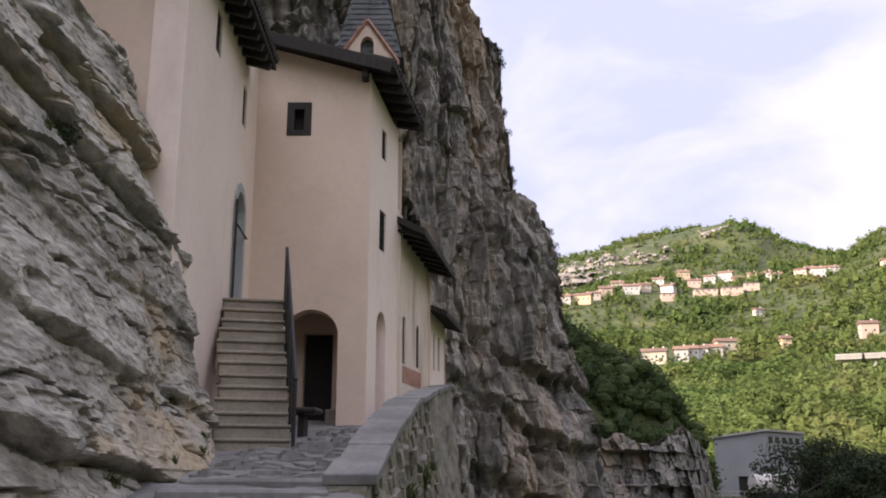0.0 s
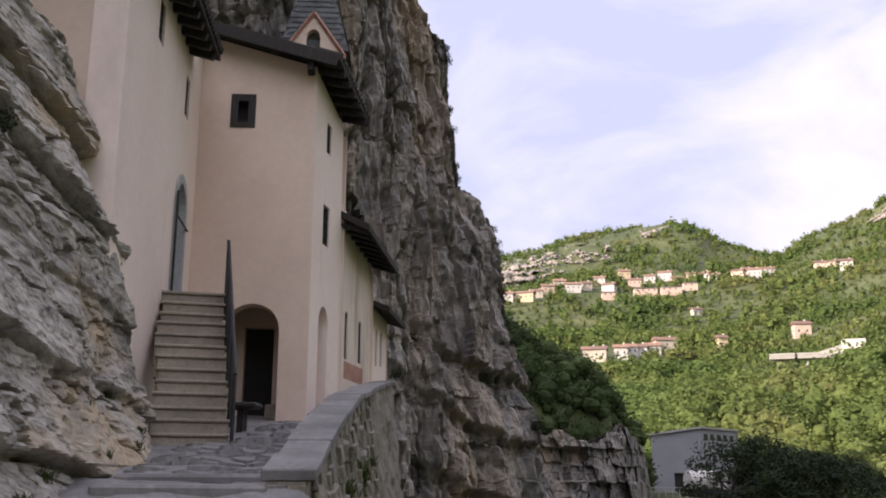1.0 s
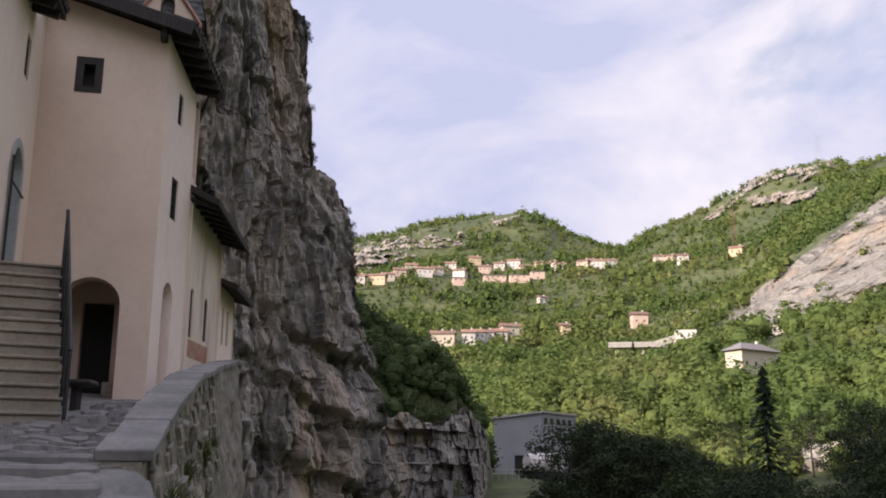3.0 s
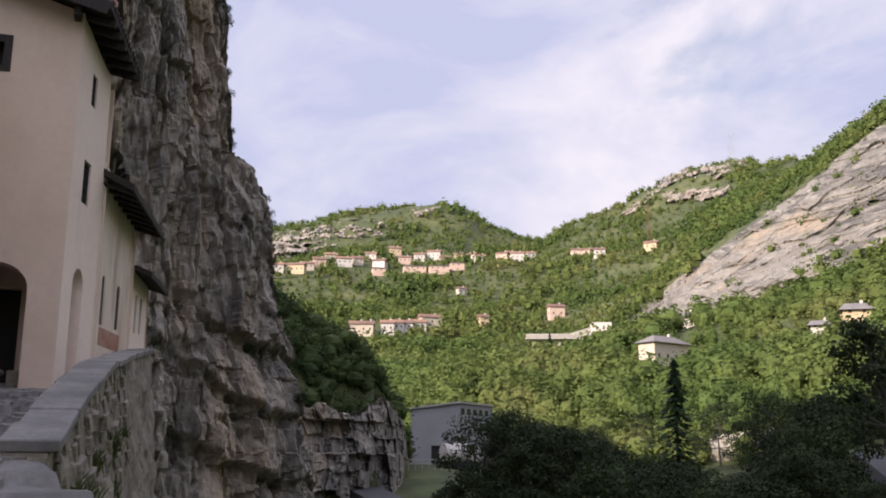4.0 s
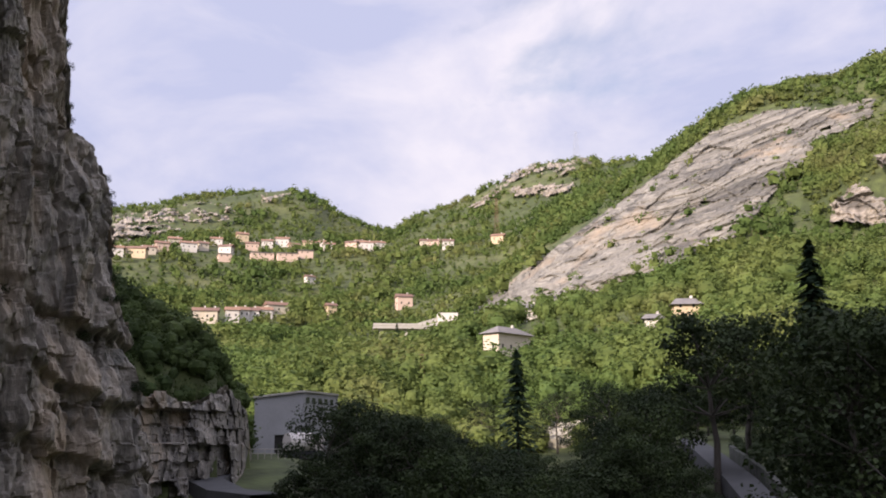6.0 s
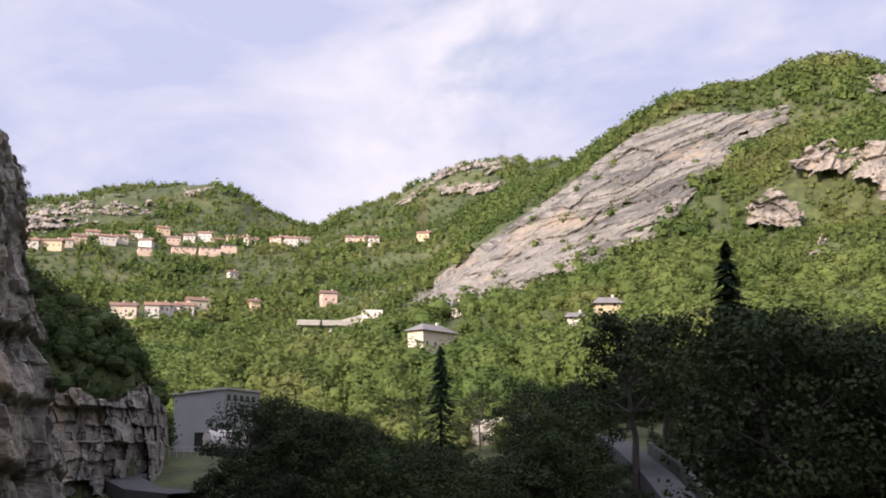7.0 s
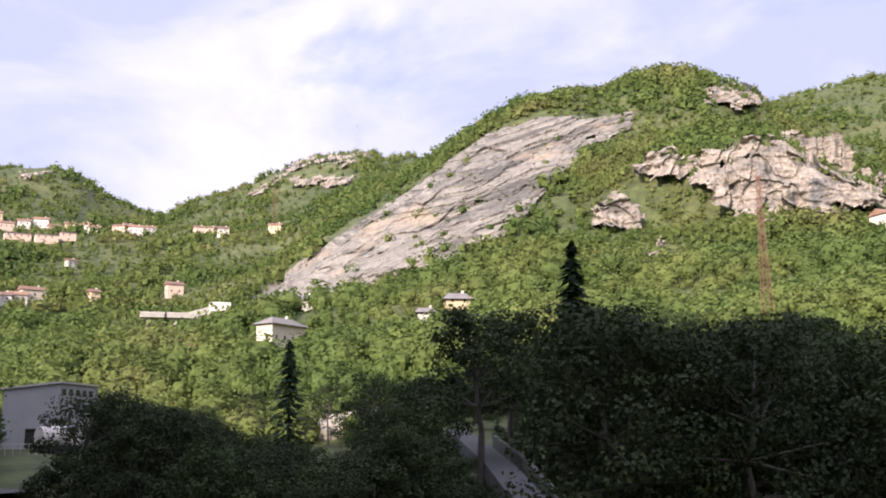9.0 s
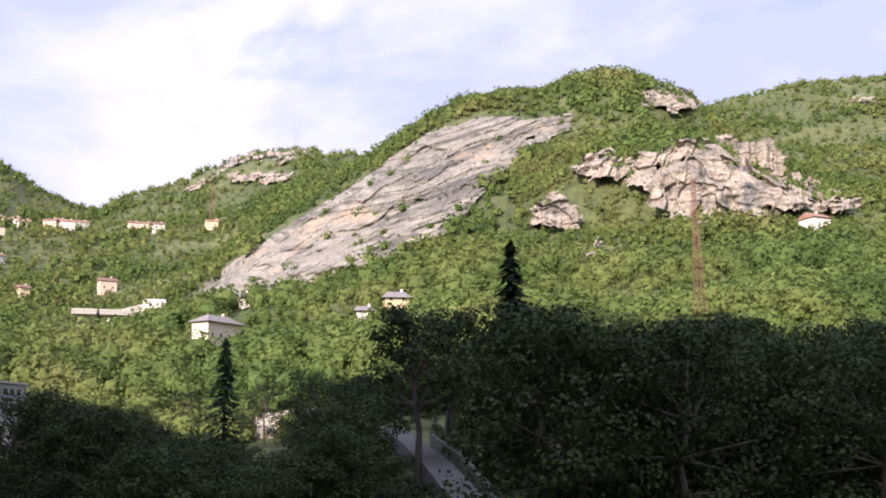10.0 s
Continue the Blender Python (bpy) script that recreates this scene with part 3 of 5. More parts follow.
# ---- the hermitage ----
def arch_loop(u0, u1, v0, v_spring, v_top, n=10):
    mid, half = (u0 + u1) / 2, (u1 - u0) / 2
    return [(u0, v0), (u1, v0)] + [(mid + half * math.cos(math.pi * k / n), v_spring + (v_top - v_spring) * math.sin(math.pi * k / n)) for k in range(n + 1)]


def rect_loop(u0, u1, v0, v1):
    return [(u0, v0), (u1, v0), (u1, v1), (u0, v1)]


def wall_bm(loops, m, thick):
    """A wall with real openings: loops[0] is its outline, the rest are holes, as (u, v); it faces -w, m takes u, w, v to the world."""
    bm = bmesh.new()
    sides = []
    for w in (0.0, thick):
        edges = []
        for loop in loops:
            vs = [bm.verts.new(m @ Vector((u, w, v))) for u, v in loop]
            es = [bm.edges.new((vs[k], vs[(k + 1) % len(vs)])) for k in range(len(vs))]
            edges += es
            sides.append(vs)
        bmesh.ops.triangle_fill(bm, edges=edges, use_beauty=True)
    n = len(loops)
    for a, b in zip(sides[:n], sides[n:]):
        for k in range(len(a)):
            j = (k + 1) % len(a)
            bm.faces.new((a[k], a[j], b[j], b[k]))
    bmesh.ops.recalc_face_normals(bm, faces=bm.faces[:])
    return bm


def plan_matrix(x, y, bearing):
    """u runs along the bearing (degrees from +y towards +x), w to its left, v up."""
    a = radians(bearing)
    u, w = Vector((math.sin(a), math.cos(a), 0)), Vector((-math.cos(a), math.sin(a), 0))
    m = Matrix.Identity(4)
    for r in range(3):
        m[r][0], m[r][1], m[r][2], m[r][3] = u[r], w[r], (0, 0, 1)[r], (x, y, 0)[r]
    return m


def tube(points, r, sides=6):
    bm = bmesh.new()
    for a, b in zip(points, points[1:]):
        add_beam(bm, a, b, r, sides)
    return bm


def prism(points, thick):
    """A slab: its upper corners in order, and its thickness downwards."""
    bm = bmesh.new()
    up = [bm.verts.new(p) for p in points]
    lo = [bm.verts.new((p[0], p[1], p[2] - thick)) for p in points]
    bm.faces.new(up)
    bm.faces.new(lo[::-1])
    for k in range(len(up)):
        j = (k + 1) % len(up)
        bm.faces.new((up[k], lo[k], lo[j], up[j]))
    bmesh.ops.recalc_face_normals(bm, faces=bm.faces[:])
    return bm


def window_in(parent, m, u0, u1, v0, v1, depth=0.14, bars=3, cross=4, frame_w=0.05, frame_mat=None):
    """A small deep window with a timber frame, dark glass and an iron grille."""
    frame_mat = frame_mat or M_WOOD_DARK
    w = part("window", wall_bm([rect_loop(u0, u1, v0, v1), rect_loop(u0 + frame_w, u1 - frame_w, v0 + frame_w, v1 - frame_w)], m @ Matrix.Translation((0, depth * 0.25, 0)), depth), frame_mat, parent, "dark timber window frame")
    part("pane", box((u0 + frame_w, depth, v0 + frame_w), (u1 - frame_w, depth + 0.02, v1 - frame_w), m=m), M_GLASSDARK, w)
    for k in range(bars):
        u = u0 + (u1 - u0) * (k + 1) / (bars + 1)
        part("grille_bar", beam(m @ Vector((u, 0.03, v0 + 0.01)), m @ Vector((u, 0.03, v1 - 0.01)), 0.008, 5), M_IRON, w)
    for k in range(cross):
        v = v0 + (v1 - v0) * (k + 1) / (cross + 1)
        part("grille_bar", beam(m @ Vector((u0 + 0.01, 0.03, v)), m @ Vector((u1 - 0.01, 0.03, v)), 0.007, 5), M_IRON, w)
    return w


hermitage = thing("hermitage", "pink plastered hermitage built into a cliff, with dark timber roofs", "building")
# main block: wall along the stair, facing the valley
mA = plan_matrix(-3.40, 11.55, -2.4)
A_DOOR = arch_loop(4.02, 5.12, 2.98, 4.72, 5.2)
A_W1, A_W2 = rect_loop(1.83, 2.22, 6.5, 7.2), rect_loop(4.35, 4.72, 6.28, 7.02)
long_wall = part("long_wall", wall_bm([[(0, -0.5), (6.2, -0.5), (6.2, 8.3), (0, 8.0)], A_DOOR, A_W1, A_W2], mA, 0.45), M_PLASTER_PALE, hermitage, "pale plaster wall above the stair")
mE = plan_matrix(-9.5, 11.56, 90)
end_wall = part("end_wall", wall_bm([[(0, -0.5), (6.08, -0.5), (6.08, 8.0), (0, 9.6)]], mE, 0.45), M_PLASTER_SHADED, hermitage, "shaded plaster end wall")
window_in(hermitage, mA, 1.83, 2.22, 6.5, 7.2)
window_in(hermitage, mA, 4.35, 4.72, 6.28, 7.02)
door = part("upper_door", wall_bm([arch_loop(4.02, 5.12, 2.98, 4.72, 5.2), arch_loop(4.17, 4.97, 2.982, 4.66, 5.05)], mA @ Matrix.Translation((0, -0.03, 0)), 0.4), M_GREYSTONE, hermitage, "grey stone surround of the arched upper door")
part("door_leaf", wall_bm([arch_loop(4.17, 4.97, 3.0, 4.66, 5.05)], mA @ Matrix.Translation((0, 0.2, 0)), 0.06), M_GREYSTONE, door, "weathered grey door leaf")
part("tie_rod", beam(mA @ Vector((4.0, -0.05, 4.35)), mA @ Vector((5.15, -0.05, 4.35)), 0.018), M_IRON, door)
part("downpipe", tube([mA @ Vector((3.98, -0.06, 4.75)), mA @ Vector((3.98, -0.06, 1.9))], 0.022), M_IRON, hermitage, "thin dark downpipe")

# roof of the main block
roofA = part("main_roof", prism([(-2.93, 10.7, 7.45), (-3.10, 16.35, 7.62), (-8.8, 16.9, 9.3), (-8.8, 10.7, 9.2)], 0.13), M_TILE, hermitage, "dark tiled roof on timber rafters")
for k in range(13):
    y = 10.95 + k * 0.42
    part("rafter", box((-0.62, -0.05, -0.14), (0.0, 0.05, 0.0), 0.008, pose(-3.0 - 0.01 * k, y, 7.33 + 0.012 * k, 0, 15.5, 0)), M_WOOD_DARK, roofA)
for k in range(34):
    y = 10.75 + k * 0.165
    x = -2.93 - 0.17 * k / 34
    z = 7.47 + 0.17 * k / 34
    part("tile", beam((x + 0.05, y, z - 0.01), (x - 0.5, y, z + 0.15), 0.07, 8), M_TILE, roofA)

# tower block beside it, facing the path
Y_F = 17.5
mF = plan_matrix(-3.78, Y_F, 90)
F_WIN = rect_loop(0.74, 1.18, 6.67, 7.32)
F_ARCH = arch_loop(0.82, 1.83, 1.0, 2.72, 3.2, 14)
front_wall = part("front_wall", wall_bm([[(0, 0.3), (2.37, 0.3), (2.36, 7.95), (0, 8.6)], F_WIN, F_ARCH], mF, 0.4), M_PLASTER_SHADED, hermitage, "shade-toned pink plaster wall with an arched porch")
part("window", wall_bm([rect_loop(0.72, 1.2, 6.65, 7.34), rect_loop(0.86, 1.06, 6.76, 7.2)], mF @ Matrix.Translation((0, -0.015, 0)), 0.12), M_WOOD_DARK, hermitage, "square window with a broad dark frame")
part("window_back", box((0.74, 0.2, 6.67), (1.18, 0.24, 7.32), m=mF), M_INTERIOR_SHADE, hermitage)
mS = plan_matrix(-1.42, Y_F, 13)
S_W1, S_W2 = rect_loop(0.80, 1.12, 6.47, 7.1), rect_loop(0.71, 1.15, 4.54, 5.36)
S_ARCH = arch_loop(0.62, 1.25, 0.6, 2.98, 3.32, 12)
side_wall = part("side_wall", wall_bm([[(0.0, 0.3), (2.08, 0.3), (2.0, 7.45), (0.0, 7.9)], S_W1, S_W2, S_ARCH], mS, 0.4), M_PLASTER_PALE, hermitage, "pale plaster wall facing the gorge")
window_in(hermitage, mS, 0.80, 1.12, 6.47, 7.1)
window_in(hermitage, mS, 0.71, 1.15, 4.54, 5.36)
# lower rooms that follow the cliff
S_N1, S_N2 = arch_loop(2.50, 2.74, 2.5, 3.42, 3.52, 8), arch_loop(3.64, 3.94, 2.55, 3.38, 3.5, 8)
low_wall = part("chapel_wall", wall_bm([[(2.08, 0.3), (4.72, 0.3), (4.72, 5.0), (2.08, 5.75)], S_N1, S_N2], mS, 0.35), M_PLASTER_STAINED, hermitage, "stained plaster wall with two narrow arched windows")
S_S1, S_S2 = rect_loop(5.28, 5.44, 2.68, 3.56), rect_loop(5.76, 5.94, 2.72, 3.54)
end_room = part("end_room_wall", wall_bm([[(4.72, 0.3), (6.4, 0.3), (6.4, 3.95), (4.72, 4.3)], S_S1, S_S2], mS, 0.35), M_PLASTER_PALE, hermitage, "plaster wall with two slit windows")
# Near-flush dark sheets make the narrow openings read as dark.
for lo, hi, b, t in ((2.50, 2.74, 2.5, 3.5), (3.64, 3.94, 2.55, 3.5), (5.28, 5.44, 2.68, 3.56), (5.76, 5.94, 2.72, 3.54)):
    part("window_back", box((lo - 0.01, 0.03, b), (hi + 0.01, 0.07, t), m=mS), M_WOOD_DARK, hermitage)
part("red_stain", box((2.5, -0.004, 2.1), (4.1, 0.02, 2.46), m=mS), M_RED, hermitage, "faded red painted base band")
# far end walls that close the rooms
part("back_wall", wall_bm([[(0, 0.3), (3.0, 0.3), (3.0, 7.3), (0, 7.3)]], plan_matrix(-3.9, 19.6, 90), 0.2), M_PLASTER_SHADED, hermitage)
part("back_wall", wall_bm([[(0, 0.3), (3.2, 0.3), (3.2, 4.9), (0, 5.2)]], plan_matrix(-3.5, 22.1, 90), 0.2), M_PLASTER_SHADED, hermitage)
part("back_wall", wall_bm([[(0, 0.3), (2.2, 0.3), (2.2, 3.85), (0, 4.3)]], plan_matrix(-2.15, 23.75, 90), 0.2), M_PLASTER_SHADED, hermitage)

# porch behind the arch
porch = part("porch", box((-3.7, 17.9, 0.6), (-1.5, 19.5, 1.05)), M_PATH, hermitage, "stone porch floor")
part("porch_wall", box((-1.93, 17.92, 1.05), (-1.80, 18.75, 3.6)), M_PLASTER_SHADED, hermitage, "shade-toned pink plaster reveal of the porch")
part("porch_ceiling", box((-3.7, 17.9, 3.5), (-1.5, 19.4, 3.6)), M_PLASTER_SHADED, hermitage)
part("inner_wall", wall_bm([[(0, 1.05), (2.1, 1.05), (2.1, 3.5), (0, 3.5)], rect_loop(0.95, 1.52, 1.06, 2.95)], plan_matrix(-3.7, 18.75, 90), 0.3), M_PLASTER_SHADED, hermitage)
# Dark sheet in place of the unlit room behind.
part("inner_door", box((-2.95, 19.0, 1.06), (-2.0, 19.05, 3.1)), M_INTERIOR_SHADE, hermitage, "dark sheet standing for the shade in the open doorway")
part("porch_seat", box((-2.25, 18.3, 1.05), (-1.93, 18.75, 1.42), 0.02), M_STEP, hermitage, "stone seat in the porch")

# roofs of the tower block and the lower rooms
roofB = part("tower_roof", prism([(-4.0, 17.1, 8.84), (-0.95, 17.1, 8.05), (-0.42, 19.75, 7.72), (-4.0, 19.9, 8.7)], 0.13), M_TILE, hermitage, "dark roof with deep timber eaves")
part("verge_board", box((0, -0.03, -0.26), (3.12, 0.0, -0.02), 0.005, Matrix.Translation((-3.98, 17.09, 8.83)) @ pose(0, 0, 0, 0, 14.6, 0)), M_WOOD_DARK, roofB)
part("bracket", box((-0.06, -0.32, -0.2), (0.06, 0.0, 0.0), 0.01, pose(-1.53, 17.5, 7.96)), M_WOOD_DARK, roofB)
for k in range(6):
    p = mS @ Vector((0.1 + k * 0.4, 0, 0))
    part("rafter", box((-0.05, -0.05, -0.12), (0.58, 0.05, 0.0), 0.008, pose(p.x, p.y, 7.98 - 0.05 * k, 0, 14, -13)), M_WOOD_DARK, roofB)
for k in range(15):
    y = 17.2 + k * 0.17
    x = -0.95 + 0.53 * k / 15
    z = 8.05 - 0.33 * k / 15
    part("tile", beam((x + 0.04, y, z + 0.0), (x - 0.5, y, z + 0.14), 0.07, 8), M_TILE, roofB)
p1, p2 = mS @ Vector((1.98, -0.62, 5.25)), mS @ Vector((4.95, -0.62, 4.92))
p3, p4 = mS @ Vector((4.95, 1.4, 5.9)), mS @ Vector((1.98, 1.4, 6.3))
roofC = part("chapel_roof", prism([p1, p2, p3, p4], 0.14), M_TILE, hermitage, "dark lean-to roof")
for k in range(8):
    a = mS @ Vector((2.1 + k * 0.38, -0.55, 5.1 - 0.04 * k))
    b = mS @ Vector((2.1 + k * 0.38, 0.05, 5.3 - 0.04 * k))
    part("rafter", beam(a, b, 0.045, 4), M_WOOD_DARK, roofC)
p1, p2 = mS @ Vector((4.74, -0.45, 4.0)), mS @ Vector((6.65, -0.45, 3.86))
p3, p4 = mS @ Vector((6.65, 1.4, 4.5)), mS @ Vector((4.74, 1.4, 4.75))
roofD = part("end_roof", prism([p1, p2, p3, p4], 0.12), M_TILE, hermitage, "dark lean-to roof")

# bell turret
turret = part("bell_turret", box((-2.38, 20.85, 7.0), (-1.22, 22.0, 9.95)), M_PLASTER_SHADED, hermitage, "small bell turret with a slate spire")
mT = plan_matrix(-2.52, 20.8, 90)
gable = part("gable", wall_bm([[(0, 9.8), (1.42, 9.8), (0.71, 10.78)], arch_loop(0.55, 0.87, 9.85, 10.2, 10.42, 8)], mT, 0.2), M_PLASTER_SHADED, turret, "gable with an arched bell opening")
# Dark sheet painted as the shade behind the bell arch.
part("bell_opening", box((0.4, 0.3, 9.8), (1.0, 0.34, 10.5), m=mT), M_INTERIOR_SHADE, gable)
for a, b in (((-0.04, 9.74), (0.71, 10.84)), ((1.46, 9.74), (0.71, 10.84))):
    part("red_trim", beam(mT @ Vector((a[0], -0.03, a[1])), mT @ Vector((b[0], -0.03, b[1])), 0.045, 4), M_RED, gable, "red painted verge")
part("red_trim", box((-0.06, -0.06, 9.62), (1.48, 0.16, 9.8), 0.01, mT), M_RED, gable)
part("side_trim", box((-1.24, 20.85, 8.6), (-1.19, 22.0, 9.95)), M_RED, turret)
apex = Vector((-1.80, 21.5, 13.6))
base = [Vector(p) for p in ((-2.62, 20.95, 9.95), (-0.98, 20.95, 9.95), (-0.98, 22.3, 9.95), (-2.62, 22.3, 9.95))]
bm = bmesh.new()
vs = [bm.verts.new(p) for p in base]
top = bm.verts.new(apex)
for k in range(4):
    bm.faces.new((vs[k], vs[(k + 1) % 4], top))
bm.faces.new(vs[::-1])
spire = part("spire", bm, M_SLATE, turret, "steep slate spire")
course = bmesh.new()
for side in range(2):
    a, b = base[side], base[side + 1]
    nrm = (b - a).cross(apex - a).normalized()
    for row in range(22):
        f0, f1 = row / 24, (row + 1.25) / 24
        for col in range(9):
            g0, g1 = (col + 0.5 * (row % 2)) / 9.5, (col + 0.94 + 0.5 * (row % 2)) / 9.5
            q = [a.lerp(b, g).lerp(apex, f) for g, f in ((g0, f0), (g1, f0), (g1, f1), (g0, f1))]
            q[0] += nrm * 0.035
            q[1] += nrm * 0.035
            q[2] += nrm * 0.008
            q[3] += nrm * 0.008
            course.faces.new([course.verts.new(v) for v in q])
tagged(part("shingles", course, M_SLATE, spire), kind="stuff")

# ---- stair with its rail ----
stair = thing("stone_stair", "straight flight of worn stone steps up to the arched door", "stair", (-2.05, 12.95, 0.42), 13.5)
for k in range(13):
    wob = 0.03 * math.sin(k * 2.3)
    part("step", box((-0.98 - 0.04 * math.sin(k), k * 0.2, -0.7 if k == 0 else (k - 1.6) * 0.194), (0.0 + wob * 0.5, k * 0.2 + (0.30 if k < 12 else 1.6), (k + 1) * 0.194 + wob * 0.3 - 0.05), 0.012), M_STEP, stair)
    part("tread", box((-1.0 - 0.03 * math.sin(k), k * 0.2 - 0.035, (k + 1) * 0.194 + wob * 0.3 - 0.048), (0.02 + wob * 0.5, k * 0.2 + (0.30 if k < 12 else 1.6), (k + 1) * 0.194 + wob * 0.3), 0.014), M_STEP, stair)
rail = thing("stair_rail", "dark iron handrail along the stone stair", "railing", (-2.05, 12.95, 0.42), 13.5)
part("handrail", tube([(0.03, -0.25, 0.95), (0.03, 2.45, 3.42)], 0.03), M_IRON, rail)
part("lower_rail", tube([(0.03, -0.25, 0.45), (0.03, 2.45, 2.9)], 0.02), M_IRON, rail)
part("side_board", wall_bm([[(-0.28, 0.05), (2.5, 2.45), (2.5, 3.4), (-0.28, 0.92)]], Matrix.Translation((0.05, 0, 0)) @ plan_matrix(0, 0, 0), 0.03), M_IRON, rail, "dark metal side panel")
for k in range(5):
    y = -0.2 + k * 0.65
    part("post", beam((0.03, y, -0.3 + k * 0.6), (0.03, y, 1.0 + k * 0.595), 0.028), M_IRON, rail)

# ---- bench by the stair ----
bench = thing("wooden_bench", "dark rough wooden bench on the path below the stair rail", "bench", (-2.32, 14.9, 0.72), -8)
part("seat", box((-0.30, -0.24, 0.36), (0.42, 0.24, 0.45), 0.03), M_WOOD_DARK, bench)
for x in (-0.18, 0.16):
    part("leg", box((x - 0.05, -0.12, -0.05), (x + 0.05, 0.12, 0.37), 0.01), M_WOOD_DARK, bench)

# ---- the path and its parapet ----
PATH_Y, PATH_Z = (-4, 0, 7, 8.4, 10.7, 13.0, 17.5, 25), (-1.75, -1.62, -0.35, -0.08, 0.22, 0.52, 1.06, 2.0)
PAR_Y, PAR_Z = (8.5, 10.7, 13.7, 17.5, 24.2), (0.10, 0.66, 1.22, 1.70, 2.5)


def parapet_x(y):
    return -0.63 + 0.052 * (y - 8.5)


py = np.linspace(-3, 24.6, 230)
px = np.linspace(0, 1, 40)
PY, PU = np.meshgrid(py, px, indexing="ij")
PX = -3.4 + PU * (np.where(PY < 8.5, np.interp(PY, (-3, 6.5, 8.5), (1.4, 0.1, -0.72)), parapet_x(PY) - 0.12) + 3.4)
PZ = np.interp(PY, PATH_Y, PATH_Z)
stepped = PY < 8.3
tread = np.floor(PZ / 0.15) * 0.15
PZ = np.where(stepped, 0.35 * PZ + 0.65 * tread, PZ) + 0.055 * fractal(np.stack([PX, PY, PZ], -1).reshape(-1, 3), 1.6, 4, 2.0).reshape(PX.shape)
tagged(new("path", mesh_np("path", np.stack([PX, PY, PZ], -1).reshape(-1, 3), grid_faces(*PX.shape)[:, ::-1], M_PATH)), "worn grey stone path rising to the porch", "path", kind="structure")
path = bpy.data.objects["path"]
pr = random.Random(12)
for k, y in enumerate((5.6, 6.3, 7.0, 7.7, 8.35, 9.1)):
    z = float(np.interp(y, PATH_Y, PATH_Z))
    part("step", box((-2.45, 0, -0.16), (-0.98 if y > 8 else -0.9, 0.36, 0.05), 0.025, pose(0, y, z, 2, pr.uniform(-1, 1), pr.uniform(-4, 4))), M_PATH, path)
slabs = []
for k in range(6):
    bm = bmesh.new()
    ring = [(math.cos(a) * pr.uniform(0.8, 1.05), math.sin(a) * pr.uniform(0.8, 1.05)) for a in [j * math.pi / 3.5 + pr.uniform(-0.2, 0.2) for j in range(7)]]
    up = [bm.verts.new((x * 0.94, y * 0.94, 0.02)) for x, y in ring]
    lo = [bm.verts.new((x, y, -0.05)) for x, y in ring]
    bm.faces.new(up)
    for j in range(7):
        bm.faces.new((lo[j], lo[(j + 1) % 7], up[(j + 1) % 7], up[j]))
    slabs.append(mesh_of("paving_stone", bm, M_PATH))
for k in range(120):
    y, x = 9.5 + 8 * (k // 6) / 20 + pr.uniform(-0.05, 0.05), -2.35 + (k % 6) * 0.27 + pr.uniform(-0.05, 0.05)
    if x > parapet_x(y) - 0.45 or (y > 12.5 and x < -1.95):
        continue
    stone = new("paving_stone", slabs[pr.randrange(6)])
    stone.parent = path
    stone.matrix_basis = pose(x, y, float(np.interp(y, PATH_Y, PATH_Z)) + 0.002, 7 + pr.uniform(-2, 2), pr.uniform(-2, 2), pr.uniform(0, 360)) @ Matrix.Diagonal((0.15, 0.2, 1, 1))

parapet = thing("parapet", "rough masonry parapet with flat grey cap stones", "wall", kind="structure")
ys = np.linspace(8.5, 24.2, 120)
depth_line = np.linspace(0, 1, 60)
WY, WV = np.meshgrid(ys, depth_line, indexing="ij")
top_z = np.interp(WY, PAR_Y, PAR_Z) - 0.09
WZ = top_z - WV * (top_z + 9)
WX = parapet_x(WY) - 0.03 + 0.09 * (top_z - WZ)
pts = np.stack([WX, WY, WZ], -1).reshape(-1, 3)
rough_w = (0.10 * fractal(pts, 1.8, 5, 4.0) + 0.25 * fractal(pts, 0.4, 3, 6.0) * np.clip(pts[:, 2] * -0.2 + 0.3, 0, 1)).reshape(WX.shape)
WX = WX + rough_w
body = new("wall_body", mesh_np("wall_body", np.stack([WX, WY, WZ], -1).reshape(-1, 3), grid_faces(*WX.shape), M_MASONRY))
body.parent = parapet
part("wall_end", box((-1.0, 8.52, -3.5), (-0.64, 9.2, 0.02), 0.03), M_MASONRY, parapet)
part("wall_core", wall_bm([[(8.55, -3), (24.2, -3)] + [(y, z - 0.1) for y, z in reversed(list(zip(PAR_Y, PAR_Z)))]], Matrix.Translation((-0.66 - 0.052 * 8.5, 0, 0)) @ plan_matrix(0, 0, 2.98), 0.34), M_MASONRY, parapet)
rng = random.Random(4)
stone_meshes = []
for k in range(6):
    bm = box((-0.06, -0.5, -0.5), (0.06, 0.5, 0.5), 0.03)
    for v in bm.verts:
        v.co.y += rng.uniform(-0.09, 0.09)
        v.co.z += rng.uniform(-0.09, 0.09)
        v.co.x += rng.uniform(-0.02, 0.02)
    stone_meshes.append(mesh_of("stone", bm, M_MASONRY))
